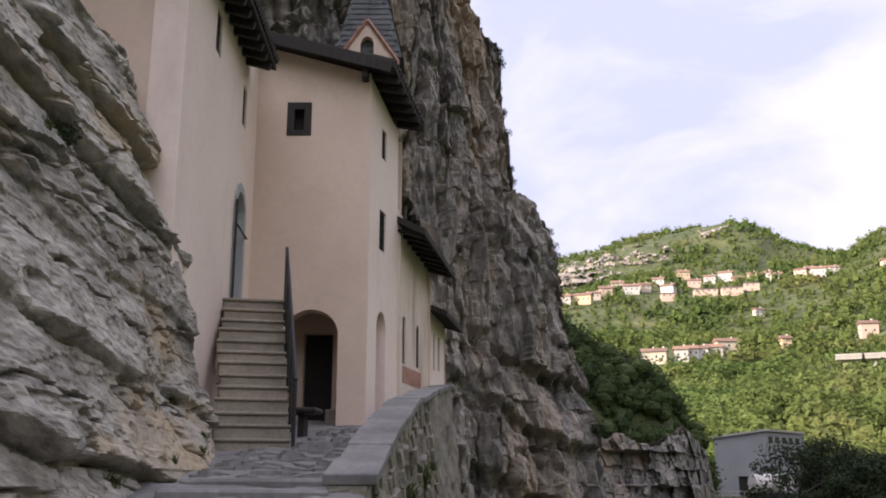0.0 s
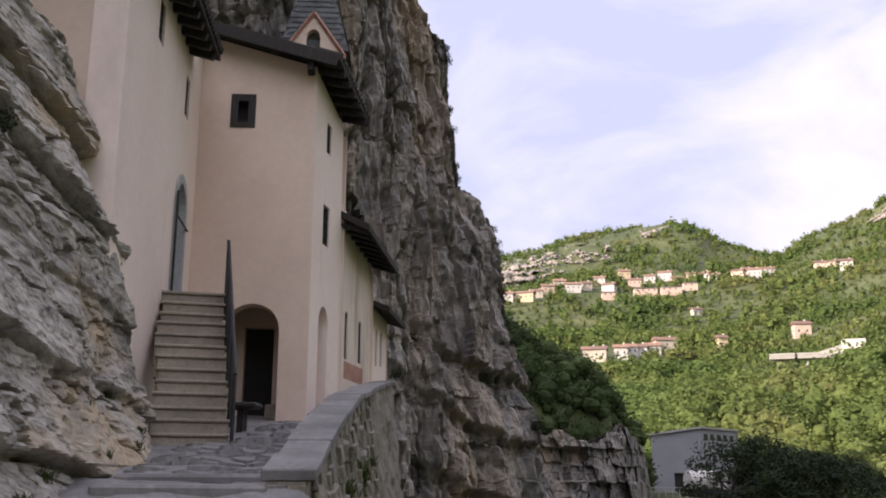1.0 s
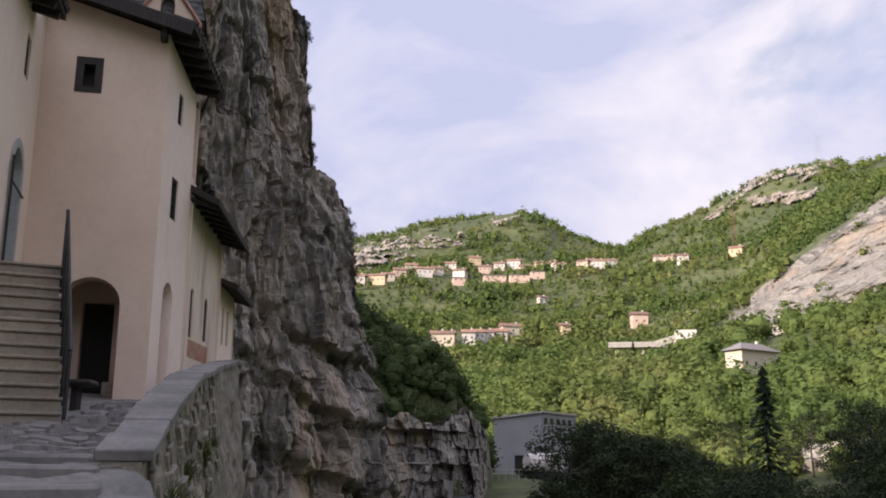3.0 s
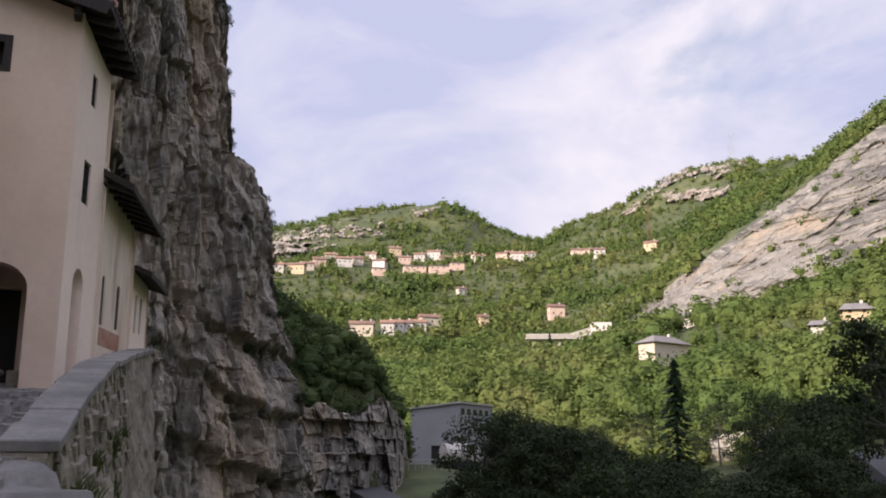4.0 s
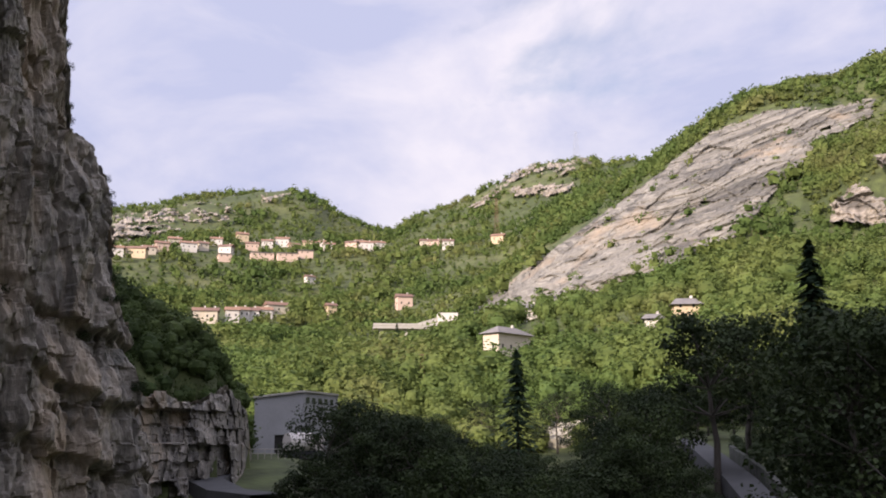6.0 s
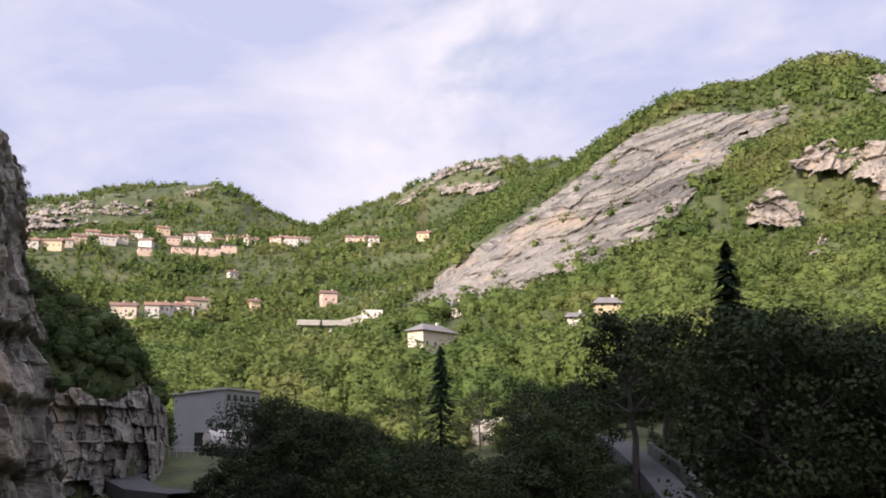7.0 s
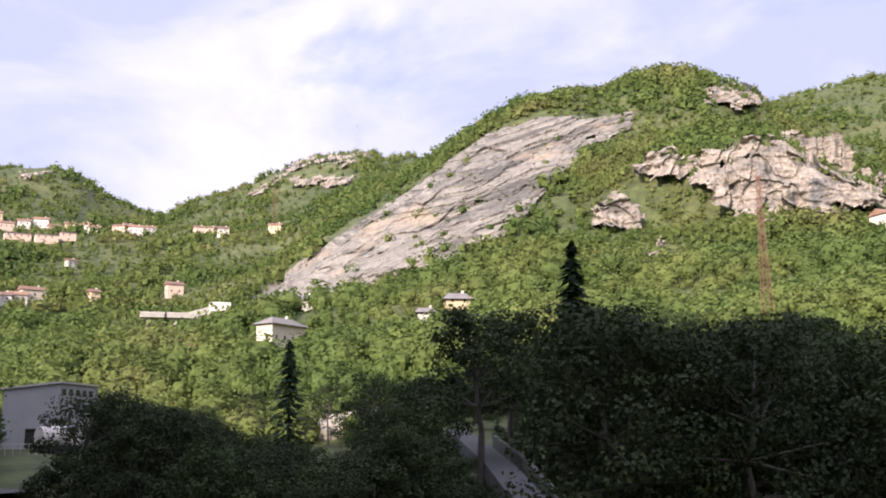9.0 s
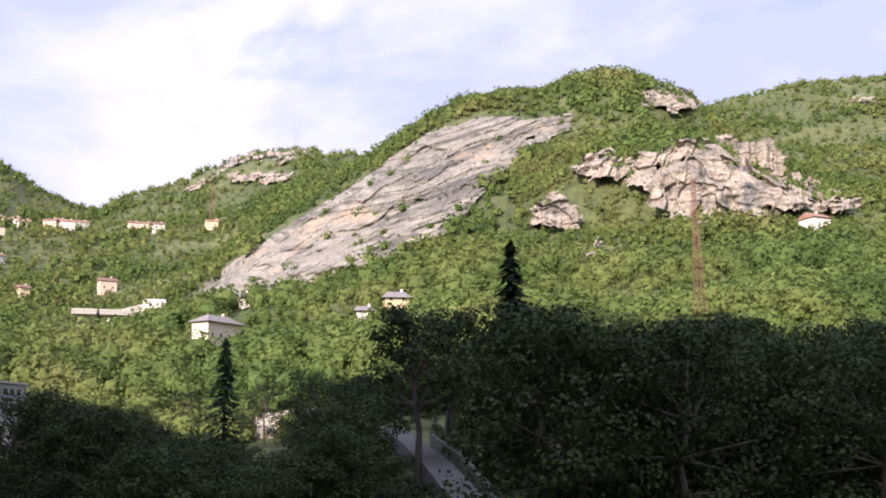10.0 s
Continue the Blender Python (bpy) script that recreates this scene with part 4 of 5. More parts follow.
for row in range(9):
    y = 8.6 + rng.uniform(0, 0.2)
    while y < 15.5 and row < 9:
        ln, ht = rng.uniform(0.16, 0.42), rng.uniform(0.17, 0.205)
        i = int(np.abs(ys - (y + ln / 2)).argmin())
        zz = float(np.interp(y + ln / 2, PAR_Y, PAR_Z)) - 0.2 - row * 0.185 + rng.uniform(-0.02, 0.02)
        j = int(np.abs(WZ[i] - zz).argmin())
        stone = new("stone", stone_meshes[rng.randrange(6)])
        stone.parent = parapet
        stone.matrix_basis = pose(float(WX[i, j]) - 0.04, y + ln / 2, zz, rng.uniform(5, 14), -5, -3) @ Matrix.Diagonal((rng.uniform(0.7, 1.2), ln * 0.94, ht, 1))
        y += ln
for row in range(4):
    x = -1.0
    while x < -0.68:
        wd = min(rng.uniform(0.1, 0.2), -0.62 - x)
        stone = new("stone", stone_meshes[rng.randrange(6)])
        stone.parent = parapet
        stone.matrix_basis = pose(x + wd / 2, 8.52, -0.1 - row * 0.16, 0, 0, 90) @ Matrix.Diagonal((0.7, wd * 0.95, 0.15, 1))
        x += wd
y = 8.45
while y < 24:
    d = rng.uniform(0.55, 0.95)
    y1 = min(y + d, 24.2)
    z0, z1 = np.interp(y, PAR_Y, PAR_Z), np.interp(y1, PAR_Y, PAR_Z)
    x0 = parapet_x((y + y1) / 2)
    tilt = math.degrees(math.atan2(z1 - z0, y1 - y))
    part("cap_stone", box((-0.42 + rng.uniform(-0.02, 0.02), 0, -0.10), (rng.uniform(0.0, 0.05), math.hypot(y1 - y, z1 - z0) - 0.005, rng.uniform(-0.008, 0.008)), 0.012, pose(x0, y, z0, tilt, 0, -3)), M_PATH, parapet)
    y = y1

# ---- where the houses stand: bearing, distance, width, depth, height, turn, wall, roof ----
def slope_r(az, el, lo, hi):
    """How far off, along a bearing, the ground first reaches a height in degrees."""
    rs = np.linspace(lo, hi, 300)
    a = np.full(300, radians(az))
    e = np.degrees(np.arctan2(ground_z(rs * np.sin(a), rs * np.cos(a)), rs))
    return float(rs[int((e >= el).argmax())]) if (e >= el).any() else hi


hr = random.Random(21)
HOUSES = []
for az, el, wide in ((7.4, 10.6, 9), (8.5, 10.6, 12), (9.2, 10.8, 9), (9.9, 11.0, 10), (10.6, 11.3, 8), (11.4, 11.1, 10), (12.2, 11.2, 8), (13.0, 11.5, 9), (13.6, 11.0, 9), (14.5, 11.8, 9), (15.1, 11.3, 9), (16.9, 11.6, 11), (16.0, 11.5, 8),
                     (17.6, 11.3, 9), (18.4, 11.5, 8), (19.2, 11.5, 8), (19.7, 11.4, 9), (21.1, 11.5, 10), (21.6, 11.6, 8), (22, 11.5, 11), (22.8, 11.6, 8), (25.6, 11.7, 8), (26.2, 11.7, 10), (27, 11.6, 8), (30.1, 11.9, 8)):
    HOUSES.append((az, slope_r(az, el, 560, 860), wide * hr.uniform(0.9, 1.1), hr.uniform(6, 8), hr.uniform(3.0, 4.4), hr.uniform(-25, 25), hr.choice((0, 1, 1, 3, 2)), "red"))
for az, el, wide in ((12.3, 7.0, 7), (12.9, 7.0, 6), (14.1, 7.1, 6), (14.7, 7.2, 5), (15.2, 7.2, 7), (15.9, 7.3, 8), (16.7, 7.5, 11)):
    HOUSES.append((az, slope_r(az, el, 330, 540), wide, 6, hr.uniform(2.8, 4.2), hr.uniform(-20, 20), hr.choice((0, 1, 2)), "red"))
HOUSES += [(19.9, slope_r(19.9, 7.4, 330, 540), 4.5, 5, 5.0, 20, 2, "red"), (18.6, slope_r(18.6, 9.4, 420, 700), 6, 4, 3.5, 30, 1, "red"), (24.3, slope_r(24.3, 8.0, 380, 600), 8, 6, 5, 15, 3, "red"), (30.55, slope_r(30.55, 5.2, 160, 300), 14.5, 5.8, 5.4, 50, 0, "grey"),
           (41.1, slope_r(41.1, 7.4, 230, 330), 7, 5, 2.0, 10, 2, "grey"), (65.8, slope_r(65.8, 10.6, 260, 400), 7.5, 7, 5.0, 48, 1, "red"), (31.9, slope_r(31.9, 7.3, 250, 340), 7, 5, 3, 0, 1, "grey"), (39.2, slope_r(39.2, 6.7, 230, 330), 4.5, 3.5, 1.7, 0, 1, "grey")]
STREETS = [(15.7, slope_r(15.7, 10.8, 560, 860), 16), (17.2, slope_r(17.2, 10.8, 560, 860), 14), (18.3, slope_r(18.3, 11.0, 560, 860), 10), (13.5, slope_r(13.5, 10.65, 560, 860), 9)]

# ---- woods ----
def leaf_cards(n, radius, squash, size, seed, shell=0.55, centre=(0, 0, 0)):
    """Leaf clumps as small bent quads over an uneven crown; returns their corners."""
    g = np.random.default_rng(seed)
    d = g.normal(size=(n, 3))
    d /= np.linalg.norm(d, axis=1)[:, None]
    lumps = g.normal(size=(9, 3))
    lumps /= np.linalg.norm(lumps, axis=1)[:, None]
    bulge = 0.72 + 0.38 * np.max(d @ lumps.T, axis=1) ** 3
    rr = radius * bulge * (shell + (1 - shell) * g.random(n) ** 0.5)
    c = d * rr[:, None] * np.array([1, 1, squash])
    nrm = d + 0.5 * g.normal(size=(n, 3)) + np.array([0, 0, 0.35])
    nrm /= np.linalg.norm(nrm, axis=1)[:, None]
    a = np.cross(nrm, g.normal(size=(n, 3)))
    a /= np.linalg.norm(a, axis=1)[:, None]
    b = np.cross(nrm, a)
    s = size * g.uniform(0.6, 1.3, (n, 1))
    v = np.stack([c - a * s, c - b * s * 0.8, c + a * s, c + b * s * 0.8], 1)
    v[:, 0] -= nrm * s * 0.25
    v[:, 2] -= nrm * s * 0.25
    return v.reshape(-1, 3) + np.array(centre)


def crown_core(n, radius, seed):
    """The dense inside of a crown: an uneven shell of n x n quads a side; returns their corners."""
    g = np.random.default_rng(seed)
    lumps = g.normal(size=(8, 3))
    lumps /= np.linalg.norm(lumps, axis=1)[:, None]
    out_q = []
    for axis in range(3):
        for sgn in (-1, 1):
            for a in range(n):
                for b in range(n):
                    for da, db in ((0, 0), (1, 0), (1, 1), (0, 1)):
                        c = [0.0, 0.0, 0.0]
                        c[axis], c[axis - 1], c[axis - 2] = sgn, math.tan((2 * (a + da) / n - 1) * 0.785), math.tan((2 * (b + db) / n - 1) * 0.785)
                        out_q.append(c)
    v = np.array(out_q)
    v /= np.linalg.norm(v, axis=1)[:, None]
    return v * (radius * (0.74 + 0.34 * np.max(v @ lumps.T, axis=1) ** 3))[:, None]


def scatter(name, label, count, place, mat, low, high, cards, seed, size=0.27, tall=1.0, core=2):
    """A joined wood of small crowns standing on the ground."""
    g = np.random.default_rng(seed)
    x, y = place(g, count)
    z = ground_z(x, y)
    h = (low + (high - low) * g.random(len(x)) ** 1.5) * np.clip(0.8 + 0.35 * np.sin(x * 0.05) * np.cos(y * 0.043), 0.5, 1.2)
    variants = np.stack([np.concatenate([crown_core(core, 0.66, 100 + k), leaf_cards(cards, 1.12, 1.05, size, 100 + k, 0.6)]) for k in range(10)])
    pick = g.integers(0, 10, len(x))
    turn = g.uniform(0, 6.28, len(x))
    allv = variants[pick]
    c, s = np.cos(turn)[:, None], np.sin(turn)[:, None]
    wide = (h * g.uniform(0.40, 0.66, len(x)))[:, None] / tall
    vx = (allv[..., 0] * c - allv[..., 1] * s) * wide + x[:, None]
    vy = (allv[..., 0] * s + allv[..., 1] * c) * wide + y[:, None]
    vz = allv[..., 2] * (h * 0.5)[:, None] + (z + h * 0.45)[:, None]
    v = np.stack([vx, vy, vz], -1).reshape(-1, 3)
    return tagged(new(name, mesh_np(name, v, np.arange(len(v)).reshape(-1, 4), mat)), label, "trees", kind="stuff")


def not_rock(x, y):
    r, a = np.hypot(x, y), np.arctan2(x, y)
    i = np.clip(np.searchsorted(r_line, r), 1, len(r_line) - 1)
    j = np.clip(np.searchsorted(az_line, a), 1, len(az_line) - 1)
    return ~(rocky[i, j] | rocky[i - 1, j - 1])


def clear_of_houses(x, y):
    az, r = np.degrees(np.arctan2(x, y)), np.hypot(x, y)
    k = np.ones(len(x), bool)
    for a, rh, w, d, *_ in HOUSES:
        half = np.degrees(0.62 * w / rh)
        k &= ~((abs(az - a) < half) & (r > rh - (12 if rh > 400 else 46 if a < 35 else 20)) & (r < rh + d))
    k &= ~((az > 32.6) & (az < 38.2) & (r > 152) & (r < 174))
    for a, rh, w in STREETS + [(25.2, 376, 40)]:
        k &= ~((abs(az - a) < np.degrees(0.55 * w / rh)) & (r > rh - (55 if rh < 400 else 22)) & (r < rh + 8))
    return k


def hill_wood(r0, r1):
    def place(g, n):
        az = np.radians(g.uniform(3, 74, n))
        u = g.random(n)
        r = 0.35 * r0 * (r1 / r0) ** u + 0.65 * (r0 + (r1 - r0) * u)
        x, y = r * np.sin(az), r * np.cos(az)
        lump = np.sin(x * 0.031 + 1.3 * np.sin(y * 0.02)) * np.sin(y * 0.027 + np.sin(x * 0.017))
        k = (not_rock(x, y) | (g.random(n) < np.where(az > 0.87, 0.3, np.where(r > 600, 0.14, 0.07)))) & clear_of_houses(x, y) & (g.random(n) < 0.95 + 0.2 * lump)
        return x[k], y[k]
    return place


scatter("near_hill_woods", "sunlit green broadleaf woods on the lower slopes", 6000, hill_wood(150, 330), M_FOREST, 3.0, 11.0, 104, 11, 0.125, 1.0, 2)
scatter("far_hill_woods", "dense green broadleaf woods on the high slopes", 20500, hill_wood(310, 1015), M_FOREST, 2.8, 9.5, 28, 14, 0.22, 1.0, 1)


def spur_wood(g, n):
    x, y = g.uniform(-6, 36, n), g.uniform(40, 128, n)
    z, az = land(x, y), np.degrees(np.arctan2(x, y))
    k = (z > -2.5) & (az > 3) & (az < 15.4) & ((az < 5) | (np.hypot(x, y) > np.interp(az, CRAG_AZ, CRAG_R) + 4))
    return x[k], y[k]


scatter("spur_woods", "dark shaded woods on the spur below the cliff", 2600, spur_wood, M_SPUR_LEAF, 2.0, 5.0, 84, 12, 0.11, 1.0, 2)


def summit_wood(g, n):
    az, r = np.radians(g.uniform(38, 72, n)), g.uniform(400, 580, n)
    x, y = r * np.sin(az), r * np.cos(az)
    k = not_rock(x, y)
    return x[k], y[k]


scatter("summit_woods", "dense green woods round the rocky summit", 3000, summit_wood, M_FOREST, 3.0, 7.5, 34, 16, 0.2, 1.0, 1)


def crag_wood(g, n):
    az, r = np.radians(g.uniform(48.5, 68, n)), g.uniform(340, 402, n)
    x, y = r * np.sin(az), r * np.cos(az)
    k = not_rock(x, y) | (g.random(n) < 0.16)
    return x[k], y[k]


scatter("crag_woods", "dark green woods between the crags", 1500, crag_wood, M_FOREST, 2.8, 7.0, 40, 19, 0.18, 1.0, 1)


def gorge_shrubs(g, n):
    az, r = np.radians(g.uniform(5.5, 20, n)), g.uniform(46, 82, n)
    return r * np.sin(az), r * np.cos(az)


scatter("gorge_shrubs", "dark shrubs on the floor of the gorge", 260, gorge_shrubs, M_LEAF_SHADE, 2.5, 5.0, 170, 13, 0.13)


# ---- nearer trees, each one a trunk, limbs and a crown ----
def broad_tree(seed, height, spread, bare=0.35):
    g = random.Random(seed)
    tree = thing("broadleaf_tree", "dark leafy broadleaf tree in the shade", "tree", group="gorge trees")
    wood = bmesh.new()
    pts = [Vector((0, 0, -1.0))]
    for k in range(5):
        pts.append(Vector((g.uniform(-0.25, 0.25) * k * 0.5, g.uniform(-0.25, 0.25) * k * 0.5, height * 0.14 * (k + 1))))
    rad = [0.024 * height * (1 - 0.15 * k) for k in range(6)]
    for k in range(5):
        add_beam(wood, pts[k], pts[k + 1], rad[k], 7, rad[k + 1])
    leaves = []
    for k in range(20):
        a = k * 2.4 + g.uniform(-0.4, 0.4)
        f = bare + (1 - bare) * (k + 0.5) / 20
        start = pts[min(5, 2 + int(f * 3.2))]
        reach = spread * (1.0 - 0.55 * f ** 2) * g.uniform(0.6, 1.0)
        tip = Vector((math.cos(a) * reach, math.sin(a) * reach, height * (f * 0.92 + 0.02)))
        add_beam(wood, start, tip, 0.007 * height, 5, 0.002 * height)
        leaves.append(leaf_cards(215, spread * g.uniform(0.24, 0.42), 0.55, 0.0115 * height, seed * 50 + k, 0.35, tip))
    leaves.append(leaf_cards(400, spread * 0.5, 0.9, 0.0125 * height, seed * 50 + 40, 0.3, (0, 0, height * 0.82)))
    v = np.concatenate(leaves)
    part("trunk", wood, M_BARK, tree)
    crown = new("crown", mesh_np("crown", v, np.arange(len(v)).reshape(-1, 4), M_LEAF_SHADE))
    crown.parent = tree
    return tree


def fir_tree(seed, height, spread):
    g = np.random.default_rng(seed)
    tree = thing("fir_tree", "dark pointed fir tree in the shade", "tree", group="gorge firs")
    part("trunk", beam((0, 0, -1), (0, 0, height * 0.97), 0.018 * height, 7, 0.01), M_BARK, tree)
    n = 2200
    f = g.random(n) ** 0.8
    tier = np.clip(0.6 * np.floor(f * 15) / 15 + 0.4 * f + g.normal(0, 0.012, n), 0, 1)
    a = g.uniform(0, 6.28, n)
    rad = spread * (1 - tier) ** 0.9 * g.random(n) ** 0.6 * (0.75 + 0.25 * np.sin(a * 5 + tier * 40))
    c = np.stack([np.cos(a) * rad, np.sin(a) * rad, height * (0.12 + 0.88 * tier) - rad * 0.35], -1)
    outw = np.stack([np.cos(a), np.sin(a), np.full(n, -0.4)], -1)
    side = np.stack([-np.sin(a), np.cos(a), g.uniform(-0.4, 0.4, n)], -1)
    s = 0.024 * height * g.uniform(0.6, 1.2, (n, 1))
    v = np.stack([c - outw * s, c - side * s * 0.45, c + outw * s, c + side * s * 0.45], 1).reshape(-1, 3)
    crown = new("crown", mesh_np("crown", v, np.arange(len(v)).reshape(-1, 4), M_FIR))
    crown.parent = tree
    return tree


def at(az, r, z=None):
    x, y = r * math.sin(radians(az)), r * math.cos(radians(az))
    return x, y, (float(ground_z(np.array([x]), np.array([y]))[0]) if z is None else z)


TOP_AZ = (12, 14, 16, 19, 22, 24.5, 26.5, 28, 30, 32, 34.5, 36, 37.5, 38.5, 39.5, 40.2, 45.2, 46, 47, 49, 53, 58, 67, 75)
TOP_EL = (-1, -1.2, 0.0, 2.5, 2.1, 1.5, 1.0, 0.3, -0.3, -1.0, -1.0, 0.0, 1.5, 3.2, 4.0, -0.4, -0.6, 6.0, 7.4, 8.2, 7.5, 6.5, 5.6, 5.3)
tall = broad_tree(6, 10.0, 3.6, 0.45)
kinds = [broad_tree(s, 10.0, w, b) for s, w, b in ((1, 3.6, 0.25), (2, 4.4, 0.2), (3, 3.2, 0.3), (4, 4.8, 0.15), (5, 3.9, 0.22))]
firs = [fir_tree(8, 10.0, 3.0), fir_tree(9, 10.0, 2.4)]
tg = random.Random(5)
stock = []
for k in range(240):
    az = tg.uniform(13.5, 75)
    r = tg.choice((tg.uniform(52, 80), tg.uniform(78, 120), tg.uniform(105, 150)))
    if az < 37 and r < 72:
        r += 34
    if (38.6 < az < 48.6 and r < 78) or (39.4 < az < 46.8 and r < 118):
        continue
    if az < 20 and r < 128:
        continue
    x, y, z = at(az, r)
    limit = np.interp(az, TOP_AZ, TOP_EL) + 0.6 - 3.8 * tg.random() ** 1.3
    h = min(tg.uniform(9, 17), r * math.tan(radians(limit)) - z)
    if h < 3.0:
        continue
    stock.append((kinds[k % 5], x, y, z, h, tg.uniform(0, 360)))
# the trees that stand out against the sunlit slope
stock += [(tall, *at(42.4, 76), 14.6, 40), (tall, *at(44.2, 86), 14.2, 200), (firs[1], *at(23.9, 366), 10.0, 15),
          (firs[1], *at(48.15, 84), 20.5, 0), (firs[0], *at(31.1, 112), 16.0, 90), (kinds[1], *at(36.4, 112), 11.0, 60), (firs[1], *at(24.3, 118), 6, 30)]
for az, r, h in ((33.4, 150, 9.5), (35.5, 140, 8.5), (36.6, 135, 10), (37.8, 128, 9), (38.8, 120, 8.5), (40.6, 124, 6), (41.4, 121, 5), (42.4, 126, 6), (43.4, 124, 6.5), (41.0, 136, 8), (42.0, 140, 8.5), (44.4, 130, 8), (26.5, 150, 8), (29, 160, 8), (21, 150, 8), (23, 160, 8), (18.8, 155, 7.5),
                 (41.2, 50, 4.2), (42.1, 46, 3.2), (39.6, 48, 4.5), (38.2, 50, 4.2), (37, 52, 4.4), (35.8, 54, 4.6), (34.5, 55, 4.2), (33, 57, 5), (31.6, 58, 4.8), (30, 60, 5.5), (28.4, 62, 5.6), (26.8, 63, 5.6), (25.4, 66, 5.5), (24, 70, 6), (22.4, 74, 6), (20.9, 78, 6.2), (19.4, 82, 6), (18, 84, 5)):
    x, y, z = at(az, r)
    z = max(z, r * math.tan(radians(-1.5)) - h) if r < 100 else z
    stock.append((kinds[int(az * 7) % 5], x, y, min(z, float(ground_z(np.array([x]), np.array([y]))[0])), h if r > 100 else r * math.tan(radians(tg.uniform(-2.2, -0.6))) - z, az * 40))
for k in range(110):
    az, r = tg.uniform(26, 43), tg.uniform(56, 118)
    edge = float(np.interp(r, (48, 60, 74, 92, 112), (46.5, 45.2, 43.6, 42.0, 40.9))) - 130 / r
    x, y, z = at(az, r)
    h = r * math.tan(radians(min(np.interp(az, TOP_AZ, TOP_EL), -0.6 if az > 38 else 9) - 0.2 - 2.2 * tg.random())) - z
    if az < edge and 1.6 < h < 12:
        stock.append((kinds[k % 5], x, y, z, h, tg.uniform(0, 360)))
for ob, x, y, z, h, turn in stock:
    t = copy_thing(ob, pose(x, y, z, 0, 0, turn))
    t.scale = (h / 10 * (1.25 if h < 8 else 1.0),) * 2 + (h / 10,)
for ob in kinds + firs + [tall]:
    for o in (*ob.children_recursive, ob):
        bpy.data.objects.remove(o)
# ---- houses on the hills ----
PANE = mesh_of("pane", box((-0.38, -0.05, -0.55), (0.38, 0.03, 0.55)), M_GLASSDARK)


def house(az, r, w, d, h, turn, wall, roof):
    x, y, z = at(az, r)
    z += 1.2 if r > 400 else 0.8
    names = ("cream", "white", "ochre", "pink")
    ob = thing("house", f"{names[wall]} rendered house with a {'clay tiled' if roof == 'red' else 'grey hipped'} roof", "house", (x, y, z - 0.4), -az + turn, group="village houses" if r > 400 else "")
    bm = bmesh.new()
    add_box(bm, (-w / 2, -d / 2, -2.5), (w / 2, d / 2, h))
    if roof == "red":
        for s in (-1, 1):
            vs = [bm.verts.new(p) for p in ((s * w / 2, -d / 2, h), (s * w / 2, d / 2, h), (s * w / 2, 0, h + d * 0.28))]
            bm.faces.new(vs)
    part("wall", bm, WALLS[wall], ob)
    bm = bmesh.new()
    o = 0.6 if roof == 'red' else 1.0
    run = 0 if roof == "red" else w * 0.28
    ridge = h + d * (0.28 if roof == 'red' else 0.36) + 0.12
    base = [bm.verts.new(p) for p in ((-w / 2 - o, -d / 2 - o, h - 0.12), (w / 2 + o, -d / 2 - o, h - 0.12), (w / 2 + o, d / 2 + o, h - 0.12), (-w / 2 - o, d / 2 + o, h - 0.12))]
    top = [bm.verts.new(p) for p in ((-w / 2 - o + run, 0, ridge), (w / 2 + o - run, 0, ridge))]
    for f in ((base[0], base[1], top[1], top[0]), (base[1], base[2], top[1]), (base[2], base[3], top[0], top[1]), (base[3], base[0], top[0]), base[::-1]):
        bm.faces.new(f)
    tiles = part("roof", bm, M_ROOF_RED if roof == "red" else M_ROOF_GREY, ob)
    part("chimney", box((w * 0.2, 0.3, h), (w * 0.2 + 0.7, 1.0, ridge + 0.8), 0.03), WALLS[1], tiles)
    floors, cols = max(1, int(h // 2.8)), max(2, int(w // 3.2))
    for f in range(floors):
        for c in range(cols):
            q = new("window", PANE)
            q.parent, q.matrix_basis = ob, pose(-w / 2 + (c + 0.5) * w / cols, -d / 2, 1.6 + f * 2.8)
        for s in (-1, 1):
            q = new("window", PANE)
            q.parent, q.matrix_basis = ob, pose(s * w / 2, -d * 0.15, 1.6 + f * 2.8, 0, 0, 90)
    return ob


for row in HOUSES:
    house(*row)

# long low buildings and terraces of the upper village
for az, r, w in STREETS:
    x, y, z = at(az, r)
    ob = thing("long_building", "long low pale building with a row of windows", "building", (x, y, z + 0.5), -az + 6)
    part("wall", box((-w / 2, -5, -3), (w / 2, 5, 3.0)), WALLS[3], ob)
    part("roof", box((-w / 2 - 0.5, -5.6, 3.0), (w / 2 + 0.5, 5.6, 3.4), 0.1), M_ROOF_GREY, ob)
    for k in range(int(w / 4)):
        q = new("window", PANE)
        q.parent, q.matrix_basis = ob, pose(-w / 2 + 2 + k * 4, -5, 1.8)

# road bridge and its retaining wall across the valley
x, y, z = at(25.2, 376)
bridge = thing("road_viaduct", "pale concrete road viaduct on the far slope", "bridge", (x, y, 376 * math.tan(radians(6.9))), -25.2 + 4)
part("deck", box((-18, -3, -1.2), (17, 3, 0.0), 0.1), M_CONCRETE, bridge)
part("barrier", box((-18, -3.1, 0.0), (17, -2.9, 0.9), 0.03), M_CONCRETE, bridge)
part("ramp", wall_bm([[(-6, 0), (15, 0), (15, 5.0), (9, 4.6)]], Matrix.Translation((0, 2.8, 0)) @ plan_matrix(0, 0, 90), 0.6), M_CONCRETE, bridge)
for px_ in (-15, -5, 5, 14):
    part("pier", box((px_ - 0.6, -1.5, -9), (px_ + 0.6, 1.5, -1.2), 0.05), M_CONCRETE, bridge)
part("shed", box((8, 2, 0), (16, 7, 6.0), 0.05), WALLS[1], bridge)


